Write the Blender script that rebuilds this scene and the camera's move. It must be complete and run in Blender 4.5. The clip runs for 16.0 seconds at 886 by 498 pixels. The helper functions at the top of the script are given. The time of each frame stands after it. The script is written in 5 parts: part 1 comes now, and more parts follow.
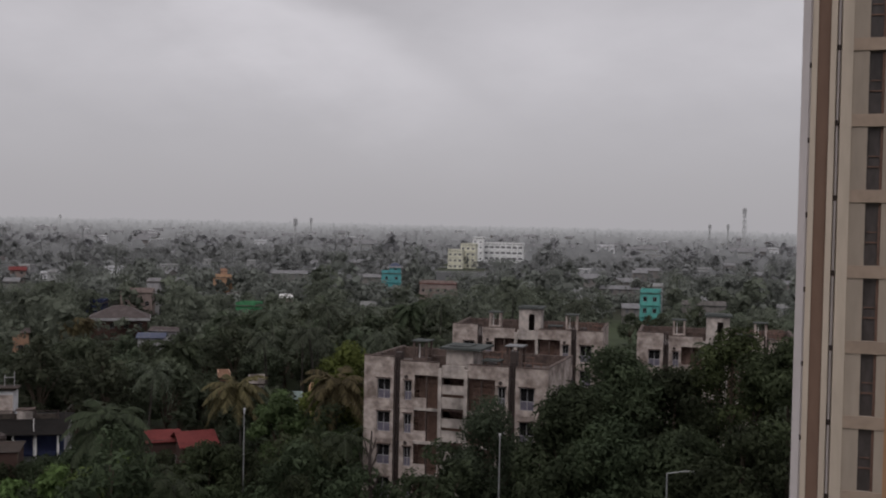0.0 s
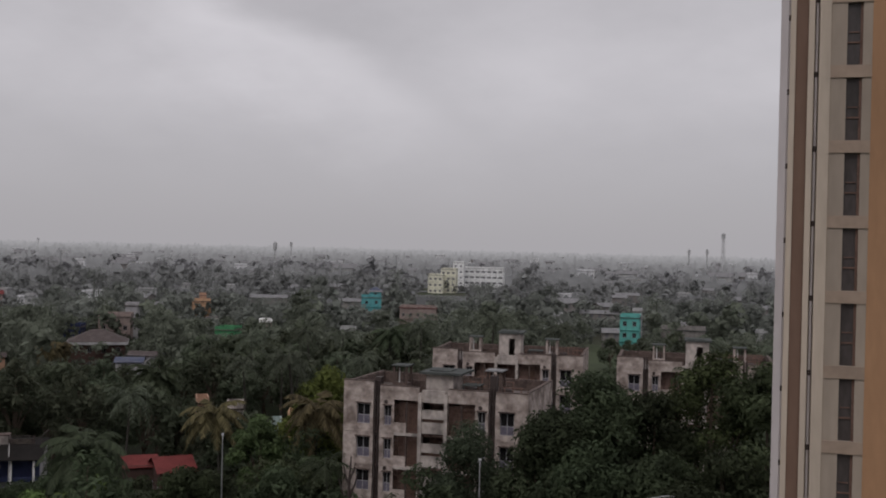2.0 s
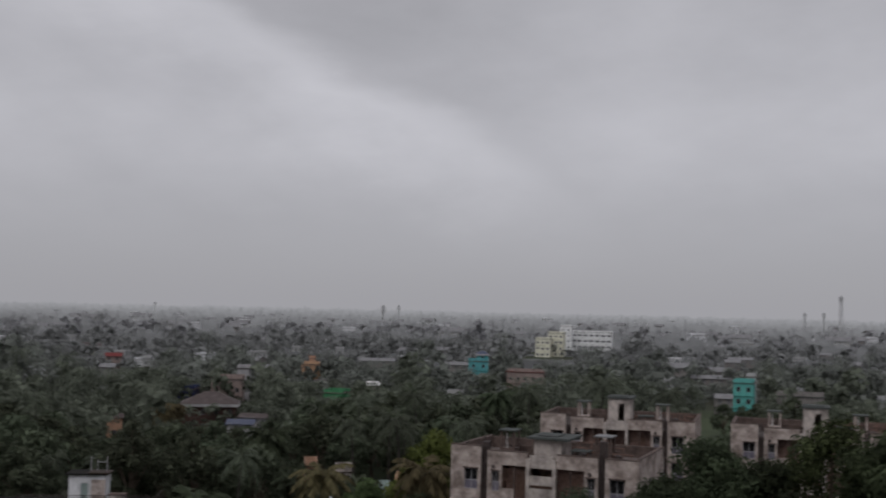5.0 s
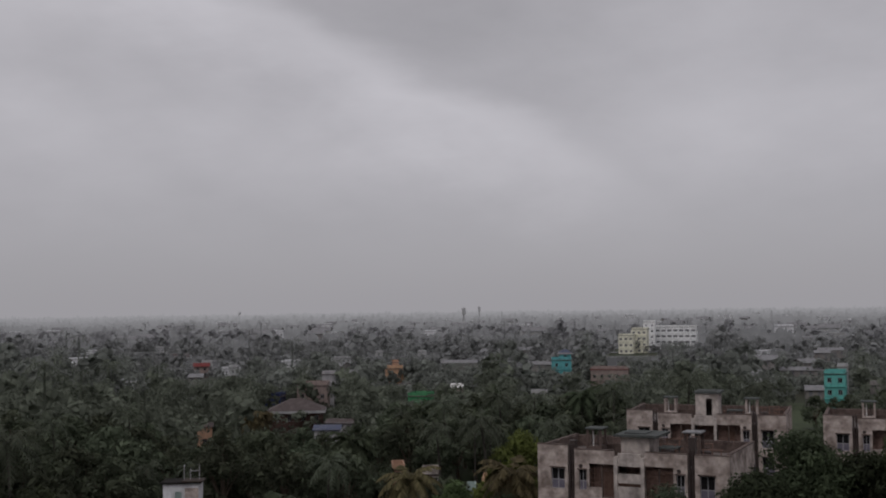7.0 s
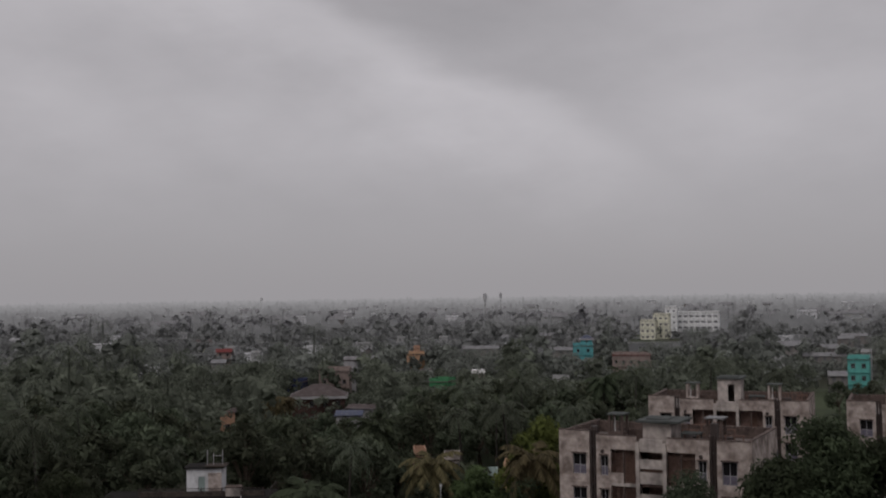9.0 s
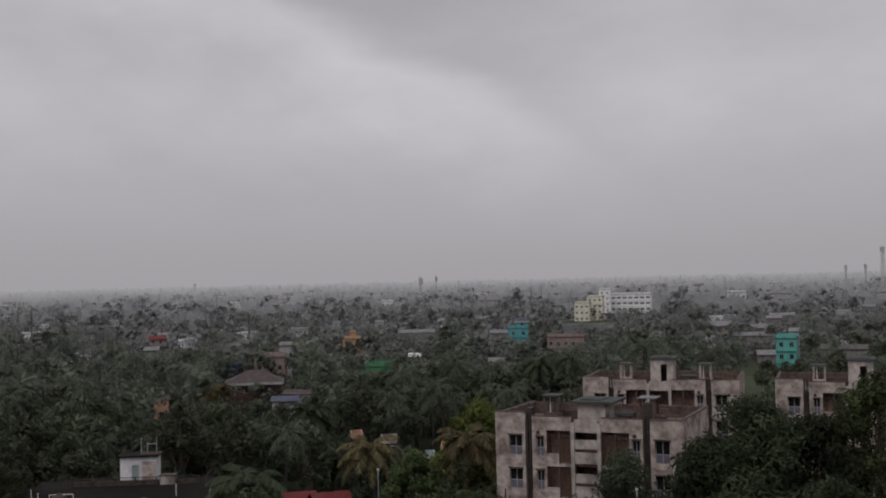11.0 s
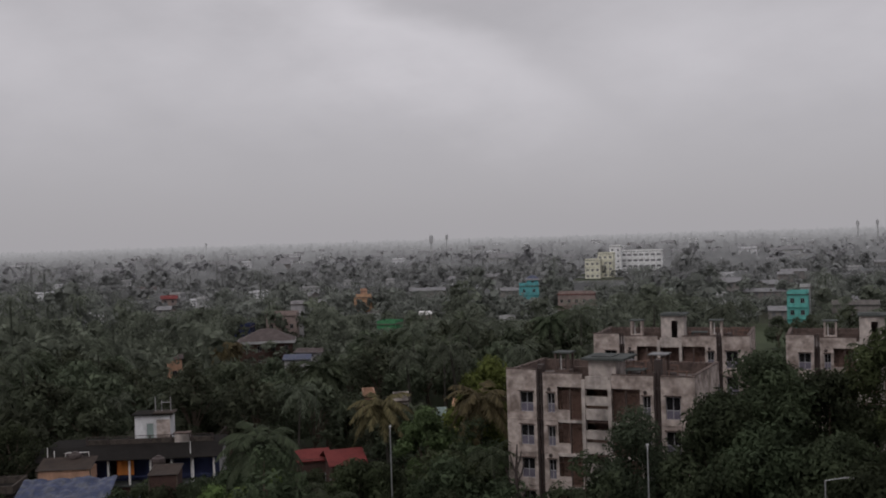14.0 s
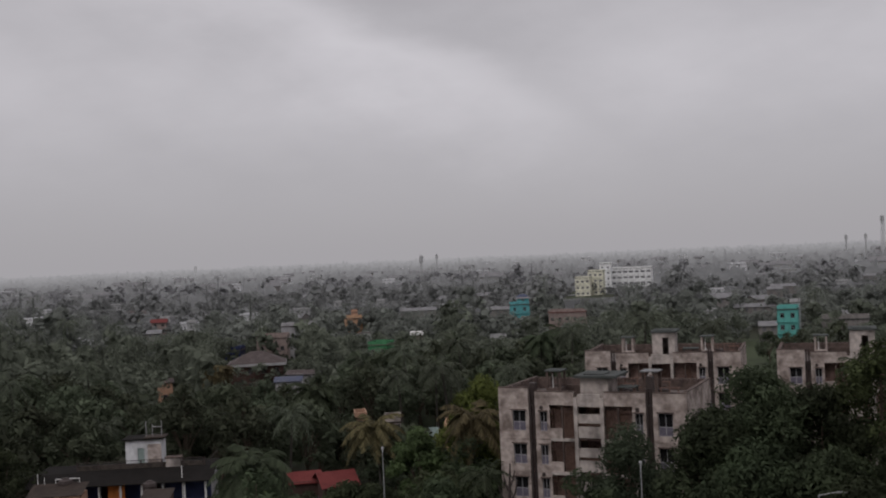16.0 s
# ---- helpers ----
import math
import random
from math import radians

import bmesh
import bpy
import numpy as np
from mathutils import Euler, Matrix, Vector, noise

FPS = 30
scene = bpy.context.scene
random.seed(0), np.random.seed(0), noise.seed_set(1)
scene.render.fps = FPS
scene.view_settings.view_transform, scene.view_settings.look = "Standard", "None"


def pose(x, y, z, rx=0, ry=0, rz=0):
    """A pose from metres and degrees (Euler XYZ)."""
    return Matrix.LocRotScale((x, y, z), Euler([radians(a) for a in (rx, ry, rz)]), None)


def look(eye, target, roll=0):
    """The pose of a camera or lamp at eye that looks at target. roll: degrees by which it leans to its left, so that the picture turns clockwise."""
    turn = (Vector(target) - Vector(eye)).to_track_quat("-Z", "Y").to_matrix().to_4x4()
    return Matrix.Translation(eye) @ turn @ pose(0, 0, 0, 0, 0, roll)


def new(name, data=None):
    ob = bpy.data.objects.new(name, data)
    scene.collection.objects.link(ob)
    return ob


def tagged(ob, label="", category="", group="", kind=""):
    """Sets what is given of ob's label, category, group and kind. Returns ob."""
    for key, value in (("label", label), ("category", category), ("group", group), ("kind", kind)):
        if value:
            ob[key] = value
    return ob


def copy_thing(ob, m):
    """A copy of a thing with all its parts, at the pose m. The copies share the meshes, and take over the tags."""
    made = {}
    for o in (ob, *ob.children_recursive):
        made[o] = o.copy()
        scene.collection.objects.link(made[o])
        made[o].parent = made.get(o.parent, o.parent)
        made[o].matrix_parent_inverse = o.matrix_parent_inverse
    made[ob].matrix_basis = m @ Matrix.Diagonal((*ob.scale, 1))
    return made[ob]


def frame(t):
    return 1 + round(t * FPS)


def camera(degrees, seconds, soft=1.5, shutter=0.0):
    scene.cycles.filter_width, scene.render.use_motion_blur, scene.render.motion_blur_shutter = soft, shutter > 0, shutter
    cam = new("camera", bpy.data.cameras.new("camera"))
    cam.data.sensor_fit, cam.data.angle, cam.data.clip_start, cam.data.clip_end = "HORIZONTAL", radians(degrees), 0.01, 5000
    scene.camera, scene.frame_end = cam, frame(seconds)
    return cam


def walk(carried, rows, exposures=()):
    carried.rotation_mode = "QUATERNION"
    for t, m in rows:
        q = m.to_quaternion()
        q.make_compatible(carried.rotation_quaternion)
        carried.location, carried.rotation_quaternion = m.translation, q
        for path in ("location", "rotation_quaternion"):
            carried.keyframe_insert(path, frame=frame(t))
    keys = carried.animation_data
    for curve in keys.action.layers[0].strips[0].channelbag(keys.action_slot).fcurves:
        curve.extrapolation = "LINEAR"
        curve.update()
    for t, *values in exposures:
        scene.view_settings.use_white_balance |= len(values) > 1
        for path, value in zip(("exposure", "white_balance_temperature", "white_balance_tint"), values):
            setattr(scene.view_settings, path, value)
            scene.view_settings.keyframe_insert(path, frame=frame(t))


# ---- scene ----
# ---------------------------------------------------------------- camera
EYE_Z = 29.0
cam = camera(44.08, 16.0, soft=1.9, shutter=0.4)
# seconds, yaw, pitch, roll of a camera that turns where it stands
PATH = [
    (0.0, 0.11, -1.53, -1.19),
    (0.5, -0.90, -1.86, -1.42),
    (1.0, -0.05, -1.30, -1.47),
    (1.5, 0.03, -1.07, -1.35),
    (2.0, -0.92, -0.23, -1.34),
    (2.5, -1.24, -0.22, -1.39),
    (3.0, -1.17, -0.64, -1.21),
    (3.5, -1.41, -2.15, -2.14),
    (4.0, -2.32, -1.48, -3.18),
    (4.5, 0.79, 1.79, -2.52),
    (5.0, 4.67, 2.96, -1.29),
    (5.2, 6.32, 2.90, -0.78),
    (7.3, 9.57, 3.08, 0.98),
    (7.5, 10.92, 3.38, 0.55),
    (8.0, 12.71, 3.50, 0.75),
    (8.5, 12.11, 3.79, 0.72),
    (9.0, 9.98, 2.28, 0.81),
    (9.5, 9.63, 1.03, 1.65),
    (10.0, 7.57, 2.85, 1.64),
    (10.2, 7.00, 2.58, 1.68),
    (12.3, 6.77, 0.41, 1.02),
    (12.5, 7.15, 0.24, 0.89),
    (13.0, 7.56, -0.70, 1.24),
    (13.5, 7.34, -0.78, 1.65),
    (14.0, 7.16, -0.80, 1.72),
    (14.5, 7.01, -0.96, 1.80),
    (15.0, 6.73, -0.67, 1.95),
    (15.5, 7.59, 0.68, 2.11),
    (16.0, 6.63, 0.21, 2.50),
]

walk(cam, [(t, pose(0, 0, EYE_Z, 90 + pitch, roll, yaw)) for t, yaw, pitch, roll in PATH],
     exposures=[(0.0, 0.24, 6500, 10), (4.2, 0.25, 6500, 10), (4.6, 0.18, 6380, 9), (5.0, 0.1, 6320, 8), (5.4, 0.08, 6350, 9), (7.5, -0.02, 6450, 10), (8.5, -0.05, 6550, 10), (9.0, -0.04, 6550, 10), (9.5, 0.12, 6500, 10), (10.0, 0.1, 6500, 10), (12.5, 0.18, 6500, 10), (16.0, 0.18, 6500, 10)])

# ---------------------------------------------------------------- sky and light
world = bpy.data.worlds.new("overcast_sky")
scene.world = world
world.use_nodes = True
wt = world.node_tree
wt.nodes.clear()


def wnode(kind, **values):
    n = wt.nodes.new(kind)
    for key, value in values.items():
        n.inputs[key.replace("_", " ")].default_value = value
    return n


def wmath(op, a, b=0.0, c=0.0, clamp=False):
    n = wt.nodes.new("ShaderNodeMath")
    n.operation, n.use_clamp = op, clamp
    for i, v in enumerate((a, b, c)):
        if hasattr(v, "links"):
            wt.links.new(v, n.inputs[i])
        else:
            n.inputs[i].default_value = v
    return n.outputs[0]


def wstep(v, lo, hi):
    n = wt.nodes.new("ShaderNodeMapRange")
    n.interpolation_type = "SMOOTHSTEP"
    wt.links.new(v, n.inputs["Value"])
    n.inputs["From Min"].default_value, n.inputs["From Max"].default_value = lo, hi
    return n.outputs["Result"]


coord = wt.nodes.new("ShaderNodeTexCoord").outputs["Generated"]
split = wt.nodes.new("ShaderNodeSeparateXYZ")
wt.links.new(coord, split.inputs[0])
up = wmath("MAXIMUM", split.outputs["Z"], 0.0)


def cloud_noise(scale, stretch, seed, detail=5.0):
    m = wt.nodes.new("ShaderNodeMapping")
    m.inputs["Rotation"].default_value = (0.0, radians(24), 0.0)
    m.inputs["Scale"].default_value = (1.0, 1.0, stretch)
    m.inputs["Location"].default_value = (seed, seed * 0.7, 0.0)
    wt.links.new(coord, m.inputs[0])
    n = wt.nodes.new("ShaderNodeTexNoise")
    n.inputs["Scale"].default_value, n.inputs["Detail"].default_value = scale, detail
    n.inputs["Roughness"].default_value = 0.55
    wt.links.new(m.outputs[0], n.inputs["Vector"])
    return n.outputs["Fac"]


soft_cloud = cloud_noise(2.4, 2.6, 3.1)
fine_cloud = cloud_noise(7.0, 2.2, 8.4)
# the long sloping edge of a cloud bank: distance to a tilted great circle
edge_dir = Vector((math.sin(radians(-4.5)), math.cos(radians(-4.5)), math.tan(radians(7.6)))).normalized()
far_dir = Vector((math.sin(radians(-21.0)), math.cos(radians(-21.0)), math.tan(radians(15.2)))).normalized()
bank_n = far_dir.cross(edge_dir).normalized()
if bank_n.z < 0:
    bank_n = -bank_n
dot = wt.nodes.new("ShaderNodeVectorMath")
dot.operation = "DOT_PRODUCT"
wt.links.new(coord, dot.inputs[0])
dot.inputs[1].default_value = bank_n
above = wmath("ADD", dot.outputs["Value"], wmath("ADD", wmath("MULTIPLY", wmath("SUBTRACT", fine_cloud, 0.5), 0.085), wmath("MULTIPLY", wmath("SUBTRACT", soft_cloud, 0.5), 0.03)))
bank = wstep(above, 0.010, 0.050)
glow = wmath("MULTIPLY", wstep(above, -0.075, 0.016), wmath("SUBTRACT", 1.0, bank))
fade = wstep(wmath("MULTIPLY", split.outputs["X"], -1.0), -0.10, 0.12)
# overcast luminance rises from the horizon to the zenith
rise = wmath("ADD", 0.345, wmath("MULTIPLY", wstep(up, 0.0, 0.17), 0.115))
rise = wmath("ADD", rise, wmath("MULTIPLY", up, 0.16))
rise = wmath("ADD", rise, wmath("MULTIPLY", wmath("SUBTRACT", soft_cloud, 0.5), wmath("MULTIPLY", wstep(up, 0.0, 0.12), 0.15)))
rise = wmath("ADD", rise, wmath("MULTIPLY", wmath("SUBTRACT", fine_cloud, 0.5), wmath("MULTIPLY", wstep(up, 0.02, 0.15), 0.13)))
low_part = wmath("SUBTRACT", 1.0, wstep(up, 0.30, 0.6))
rise = wmath("ADD", rise, wmath("MULTIPLY", wmath("MULTIPLY", glow, fade), 0.066))
rise = wmath("SUBTRACT", rise, wmath("MULTIPLY", wmath("MULTIPLY", wmath("MULTIPLY", bank, fade), low_part), 0.065))
rise = wmath("SUBTRACT", rise, wmath("MULTIPLY", wmath("MULTIPLY", wstep(up, 0.12, 0.27), wmath("MULTIPLY", low_part, wstep(split.outputs["X"], -0.5, -0.12))), 0.07))
cloud_col = wt.nodes.new("ShaderNodeCombineColor")
for i, k in enumerate((1.0, 0.965, 1.02)):
    wt.links.new(wmath("MULTIPLY", rise, k), cloud_col.inputs[i])
sky = wt.nodes.new("ShaderNodeTexSky")
sky.sky_type, sky.sun_disc = "NISHITA", False
sky.sun_elevation, sky.sun_rotation = radians(50), radians(200)
bg_cloud = wt.nodes.new("ShaderNodeBackground")
wt.links.new(cloud_col.outputs[0], bg_cloud.inputs["Color"])
bg_cloud.inputs["Strength"].default_value = 0.97
bg_sky = wt.nodes.new("ShaderNodeBackground")
wt.links.new(sky.outputs[0], bg_sky.inputs["Color"])
bg_sky.inputs["Strength"].default_value = 0.05
# thick cloud lets little of the clear sky through
cover = wt.nodes.new("ShaderNodeMixShader")
cover.inputs[0].default_value = 0.96
wt.links.new(bg_sky.outputs[0], cover.inputs[1])
wt.links.new(bg_cloud.outputs[0], cover.inputs[2])
wout = wt.nodes.new("ShaderNodeOutputWorld")
wt.links.new(cover.outputs[0], wout.inputs["Surface"])

sun = new("sun", bpy.data.lights.new("sun", "SUN"))
sun.data.energy, sun.data.angle, sun.data.color = 0.65, radians(40), (1.0, 0.96, 0.93)
sun.matrix_world = look((-34 * 2, -94 * 2, 240), (0, 0, 0))


# ---------------------------------------------------------------- materials
def material(name, base, rough=0.8, grain=(0.6, 0.18), stains=(0.12, 0.25), dark=0.35, bump=0.0, streak=1.0,
             per_object=0.0, per_island=0.0, metallic=0.0, spec=0.3, tint=None):
    """A surface with grain and larger stains; scales are per metre."""
    m = bpy.data.materials.new(name)
    m.use_nodes = True
    t = m.node_tree
    bsdf = t.nodes["Principled BSDF"]
    bsdf.inputs["Roughness"].default_value = rough
    bsdf.inputs["Metallic"].default_value = metallic
    bsdf.inputs["Specular IOR Level"].default_value = spec
    geo = t.nodes.new("ShaderNodeTexCoord")
    mp = t.nodes.new("ShaderNodeMapping")
    mp.inputs["Scale"].default_value = (1, 1, streak)
    t.links.new(geo.outputs["Object"], mp.inputs[0])

    def noise_at(scale, detail):
        n = t.nodes.new("ShaderNodeTexNoise")
        n.inputs["Scale"].default_value, n.inputs["Detail"].default_value = scale, detail
        t.links.new(mp.outputs[0], n.inputs["Vector"])
        return n.outputs["Fac"]

    def mix(kind, fac, a, b):
        n = t.nodes.new("ShaderNodeMix")
        n.data_type, n.blend_type = "RGBA", kind
        for socket, v in ((n.inputs[0], fac), (n.inputs[6], a), (n.inputs[7], b)):
            if hasattr(v, "links"):
                t.links.new(v, socket)
            else:
                socket.default_value = v
        return n.outputs[2]

    def ramp(v, lo, hi, a, b):
        n = t.nodes.new("ShaderNodeMapRange")
        t.links.new(v, n.inputs[0])
        for i, q in enumerate((lo, hi, a, b)):
            n.inputs[i + 1].default_value = q
        return n.outputs[0]

    grain_n = noise_at(grain[0] * 10, 6)
    stain_n = noise_at(stains[0] * 10, 4)
    col = (*base, 1)
    tone = (*(tint or [c * dark for c in base]), 1)
    col = mix("MIX", ramp(stain_n, 0.45, 0.72, 0.0, stains[1] * 2), col, tone)
    col = mix("MULTIPLY", ramp(grain_n, 0.3, 0.7, 0.0, grain[1] * 2), col, (0.55, 0.55, 0.55, 1))
    if per_object or per_island:
        src = t.nodes.new("ShaderNodeObjectInfo" if per_object else "ShaderNodeNewGeometry")
        rnd = src.outputs["Random" if per_object else "Random Per Island"]
        hs = t.nodes.new("ShaderNodeHueSaturation")
        amount = per_object or per_island
        t.links.new(ramp(rnd, 0, 1, 1 - amount, 1 + amount), hs.inputs["Value"])
        t.links.new(ramp(rnd, 0, 1, 0.5 - amount * 0.06, 0.5 + amount * 0.05), hs.inputs["Hue"])
        t.links.new(col, hs.inputs["Color"])
        col = hs.outputs[0]
    t.links.new(col, bsdf.inputs["Base Color"])
    if bump:
        bn = t.nodes.new("ShaderNodeBump")
        bn.inputs["Strength"].default_value, bn.inputs["Distance"].default_value = bump, 0.03
        t.links.new(grain_n, bn.inputs["Height"])
        t.links.new(bn.outputs[0], bsdf.inputs["Normal"])
    return m


def foliage(name, base, vary=0.5, rough=0.7, spec=0.08, patch=0.0, through_light=0.3, clump=0.13):
    """Leaves: each leaf or clump takes its own tone, wet sheen, some light through the blade."""
    m = bpy.data.materials.new(name)
    m.use_nodes = True
    t = m.node_tree
    bsdf = t.nodes["Principled BSDF"]
    bsdf.inputs["Roughness"].default_value = rough
    bsdf.inputs["Specular IOR Level"].default_value = spec
    g = t.nodes.new("ShaderNodeNewGeometry")
    o = t.nodes.new("ShaderNodeObjectInfo")
    hs = t.nodes.new("ShaderNodeHueSaturation")
    hs.inputs["Color"].default_value = (*base, 1)

    def ramp(v, a, b):
        n = t.nodes.new("ShaderNodeMapRange")
        t.links.new(v, n.inputs[0])
        n.inputs[3].default_value, n.inputs[4].default_value = a, b
        return n.outputs[0]

    mul = t.nodes.new("ShaderNodeMath")
    mul.operation = "MULTIPLY"
    t.links.new(ramp(g.outputs["Random Per Island"], 1 - vary, 1 + vary), mul.inputs[0])
    t.links.new(ramp(o.outputs["Random"], 0.7, 1.35), mul.inputs[1])
    tone = mul.outputs[0]
    if patch:
        nz = t.nodes.new("ShaderNodeTexNoise")
        nz.inputs["Scale"].default_value, nz.inputs["Detail"].default_value = clump, 2.0
        t.links.new(g.outputs["Position"], nz.inputs["Vector"])
        mr = t.nodes.new("ShaderNodeMapRange")
        t.links.new(nz.outputs["Fac"], mr.inputs[0])
        for i, q in enumerate((0.32, 0.68, 1 - patch, 1 + patch)):
            mr.inputs[i + 1].default_value = q
        by_tree = t.nodes.new("ShaderNodeMath")
        by_tree.operation = "MULTIPLY"
        t.links.new(tone, by_tree.inputs[0])
        t.links.new(mr.outputs[0], by_tree.inputs[1])
        tone = by_tree.outputs[0]
    t.links.new(tone, hs.inputs["Value"])
    t.links.new(ramp(o.outputs["Random"], 0.475, 0.52), hs.inputs["Hue"])
    t.links.new(hs.outputs[0], bsdf.inputs["Base Color"])
    thin = t.nodes.new("ShaderNodeBsdfTranslucent")
    t.links.new(hs.outputs[0], thin.inputs["Color"])
    both = t.nodes.new("ShaderNodeMixShader")
    both.inputs[0].default_value = through_light
    t.links.new(bsdf.outputs[0], both.inputs[1])
    t.links.new(thin.outputs[0], both.inputs[2])
    t.links.new(both.outputs[0], t.nodes["Material Output"].inputs["Surface"])
    return m


M_PLASTER = material("weathered_pink_plaster", (0.55, 0.465, 0.425), 0.9, (0.2, 0.5), (0.06, 0.7), 0.4, streak=1.1, tint=(0.24, 0.19, 0.168))
M_PLASTER_OLD = material("dark_stained_plaster", (0.135, 0.098, 0.085), 0.92, (0.4, 0.4), (0.12, 0.6), 0.3, streak=0.8, tint=(0.07, 0.05, 0.045))
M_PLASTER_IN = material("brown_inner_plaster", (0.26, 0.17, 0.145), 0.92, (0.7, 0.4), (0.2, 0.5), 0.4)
M_WHITEWASH = material("fresh_whitewash", (0.72, 0.71, 0.70), 0.85, (0.4, 0.1), (0.05, 0.15), 0.6)
M_SLAB = material("grey_roof_slab", (0.090, 0.097, 0.094), 0.9, (0.7, 0.3), (0.1, 0.4), 0.5, spec=0.12)
M_ROOF = material("wet_roof_screed", (0.15, 0.125, 0.115), 0.6, (0.4, 0.25), (0.08, 0.4), 0.4)
M_PIPE = material("dark_drainpipe", (0.060, 0.045, 0.042), 0.6, (0.8, 0.2), (0.2, 0.2), 0.5)
M_FRAME = material("dull_white_window_frame", (0.34, 0.33, 0.35), 0.6, (1, 0.2), (0.2, 0.3), 0.5)
M_LILAC = material("lilac_lower_panel", (0.15, 0.135, 0.175), 0.7, (0.8, 0.15), (0.2, 0.3), 0.6)
M_GRILLE = material("rusty_grille", (0.19, 0.115, 0.09), 0.8, (1, 0.3), (0.3, 0.3), 0.5)
M_METAL = material("galvanised_steel", (0.36, 0.365, 0.37), 0.5, (1, 0.15), (0.2, 0.2), 0.6, metallic=0.5)
M_CREAM = material("cream_tower_paint", (0.565, 0.475, 0.39), 0.85, (0.3, 0.16), (0.03, 0.3), 0.62, streak=0.2)
M_PALE = material("pale_lilac_tower_paint", (0.55, 0.50, 0.50), 0.85, (0.3, 0.1), (0.03, 0.2), 0.65, streak=0.3)
M_BROWN = material("brown_tower_paint", (0.205, 0.130, 0.098), 0.85, (0.3, 0.12), (0.03, 0.2), 0.65, streak=0.3)
M_TAN = material("tan_orange_tower_paint", (0.405, 0.232, 0.13), 0.85, (0.3, 0.16), (0.03, 0.3), 0.72, streak=0.25)
M_BEIGE = material("beige_tower_paint", (0.375, 0.312, 0.256), 0.85, (0.3, 0.16), (0.03, 0.3), 0.65, streak=0.25)
M_BAND = material("floor_band_paint", (0.36, 0.275, 0.215), 0.85, (0.3, 0.16), (0.05, 0.3), 0.65)
M_TRUNK = material("bark", (0.11, 0.085, 0.065), 0.9, (0.6, 0.35), (0.15, 0.3), 0.5, bump=0.5, streak=0.4)
M_PALM_TRUNK = material("grey_palm_bark", (0.062, 0.056, 0.048), 0.9, (0.6, 0.3), (0.3, 0.3), 0.5, streak=3)
M_GROUND = material("wet_undergrowth", (0.035, 0.045, 0.02), 0.9, (0.05, 0.4), (0.004, 0.4), 0.5, tint=(0.05, 0.045, 0.03))
M_GRASS = material("monsoon_grass", (0.060, 0.078, 0.036), 0.9, (0.06, 0.35), (0.006, 0.4), 0.55)
M_ROAD = material("wet_asphalt", (0.05, 0.05, 0.052), 0.45, (0.5, 0.2), (0.02, 0.3), 0.7)
M_TIN_RED = material("red_tin_roof", (0.165, 0.038, 0.036), 0.75, (0.4, 0.2), (0.1, 0.3), 0.5, spec=0.15)
M_TIN_GREY = material("brown_grey_sheet_roof", (0.088, 0.070, 0.068), 0.75, (0.5, 0.3), (0.09, 0.45), 0.5, tint=(0.13, 0.11, 0.105), spec=0.1)
M_TARP = material("blue_tarpaulin", (0.036, 0.050, 0.112), 0.45, (0.25, 0.6), (0.12, 0.6), 0.5, tint=(0.095, 0.105, 0.14), spec=0.35)
M_TAR_ROOF = material("black_felt_roof", (0.020, 0.018, 0.017), 0.85, (0.4, 0.25), (0.05, 0.35), 0.6, spec=0.05)
M_THATCH = material("brown_thatch", (0.052, 0.038, 0.031), 0.95, (0.8, 0.4), (0.1, 0.4), 0.4, bump=0.4)
M_MAST = material("pale_grey_steel", (0.55, 0.55, 0.56), 0.7)
M_PARAPET = material("dark_brown_parapet", (0.085, 0.070, 0.060), 0.9, (0.8, 0.4), (0.2, 0.5), 0.4)
M_BRICKISH = material("brown_rendered_wall", (0.085, 0.05, 0.042), 0.9, (0.8, 0.3), (0.1, 0.3), 0.5)


def paint(name, base):
    return material(name, base, 0.85, (0.4, 0.2), (0.08, 0.35), 0.5, streak=0.5)


P_WHITE = paint("white_house_paint", (0.74, 0.74, 0.76))
P_BRIGHT = paint("bright_white_institute_paint", (0.90, 0.90, 0.90))
P_STAIR = material("pale_stair_bay_paint", (0.54, 0.475, 0.44), 0.9, (0.2, 0.45), (0.06, 0.7), 0.45, streak=0.8)
P_YELLOW = paint("pale_yellow_house_paint", (0.82, 0.80, 0.66))
P_TEAL = paint("teal_house_paint", (0.12, 0.38, 0.40))
P_TURQ = paint("turquoise_house_paint", (0.13, 0.42, 0.38))
P_GREEN = paint("green_house_paint", (0.07, 0.25, 0.115))
P_ORANGE = paint("peach_orange_house_paint", (0.56, 0.35, 0.22))
P_PEACH = paint("peach_house_paint", (0.48, 0.29, 0.20))
P_PALE_TEAL = paint("pale_teal_house_paint", (0.34, 0.42, 0.40))
P_PINK = paint("dusty_brown_house_paint", (0.30, 0.235, 0.215))
# distant houses: greyed paints and paled panes carry the haze in their colour
P_FAR_PALE = paint("haze_greyed_far_paint", (0.44, 0.44, 0.44))
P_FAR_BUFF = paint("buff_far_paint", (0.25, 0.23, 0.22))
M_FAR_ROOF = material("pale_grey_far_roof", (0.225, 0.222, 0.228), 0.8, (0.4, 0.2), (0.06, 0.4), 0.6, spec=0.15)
M_FAR_WINDOW = material("haze_paled_far_window", (0.17, 0.17, 0.18), 0.5)
M_ORANGE = paint("vivid_orange_wall_paint", (0.78, 0.27, 0.07))
P_GREY = paint("grey_house_paint", (0.40, 0.39, 0.40))
# blue darkened to carry the shade inside the long house's verandah
P_BLUE = paint("blue_house_paint", (0.05, 0.062, 0.14))

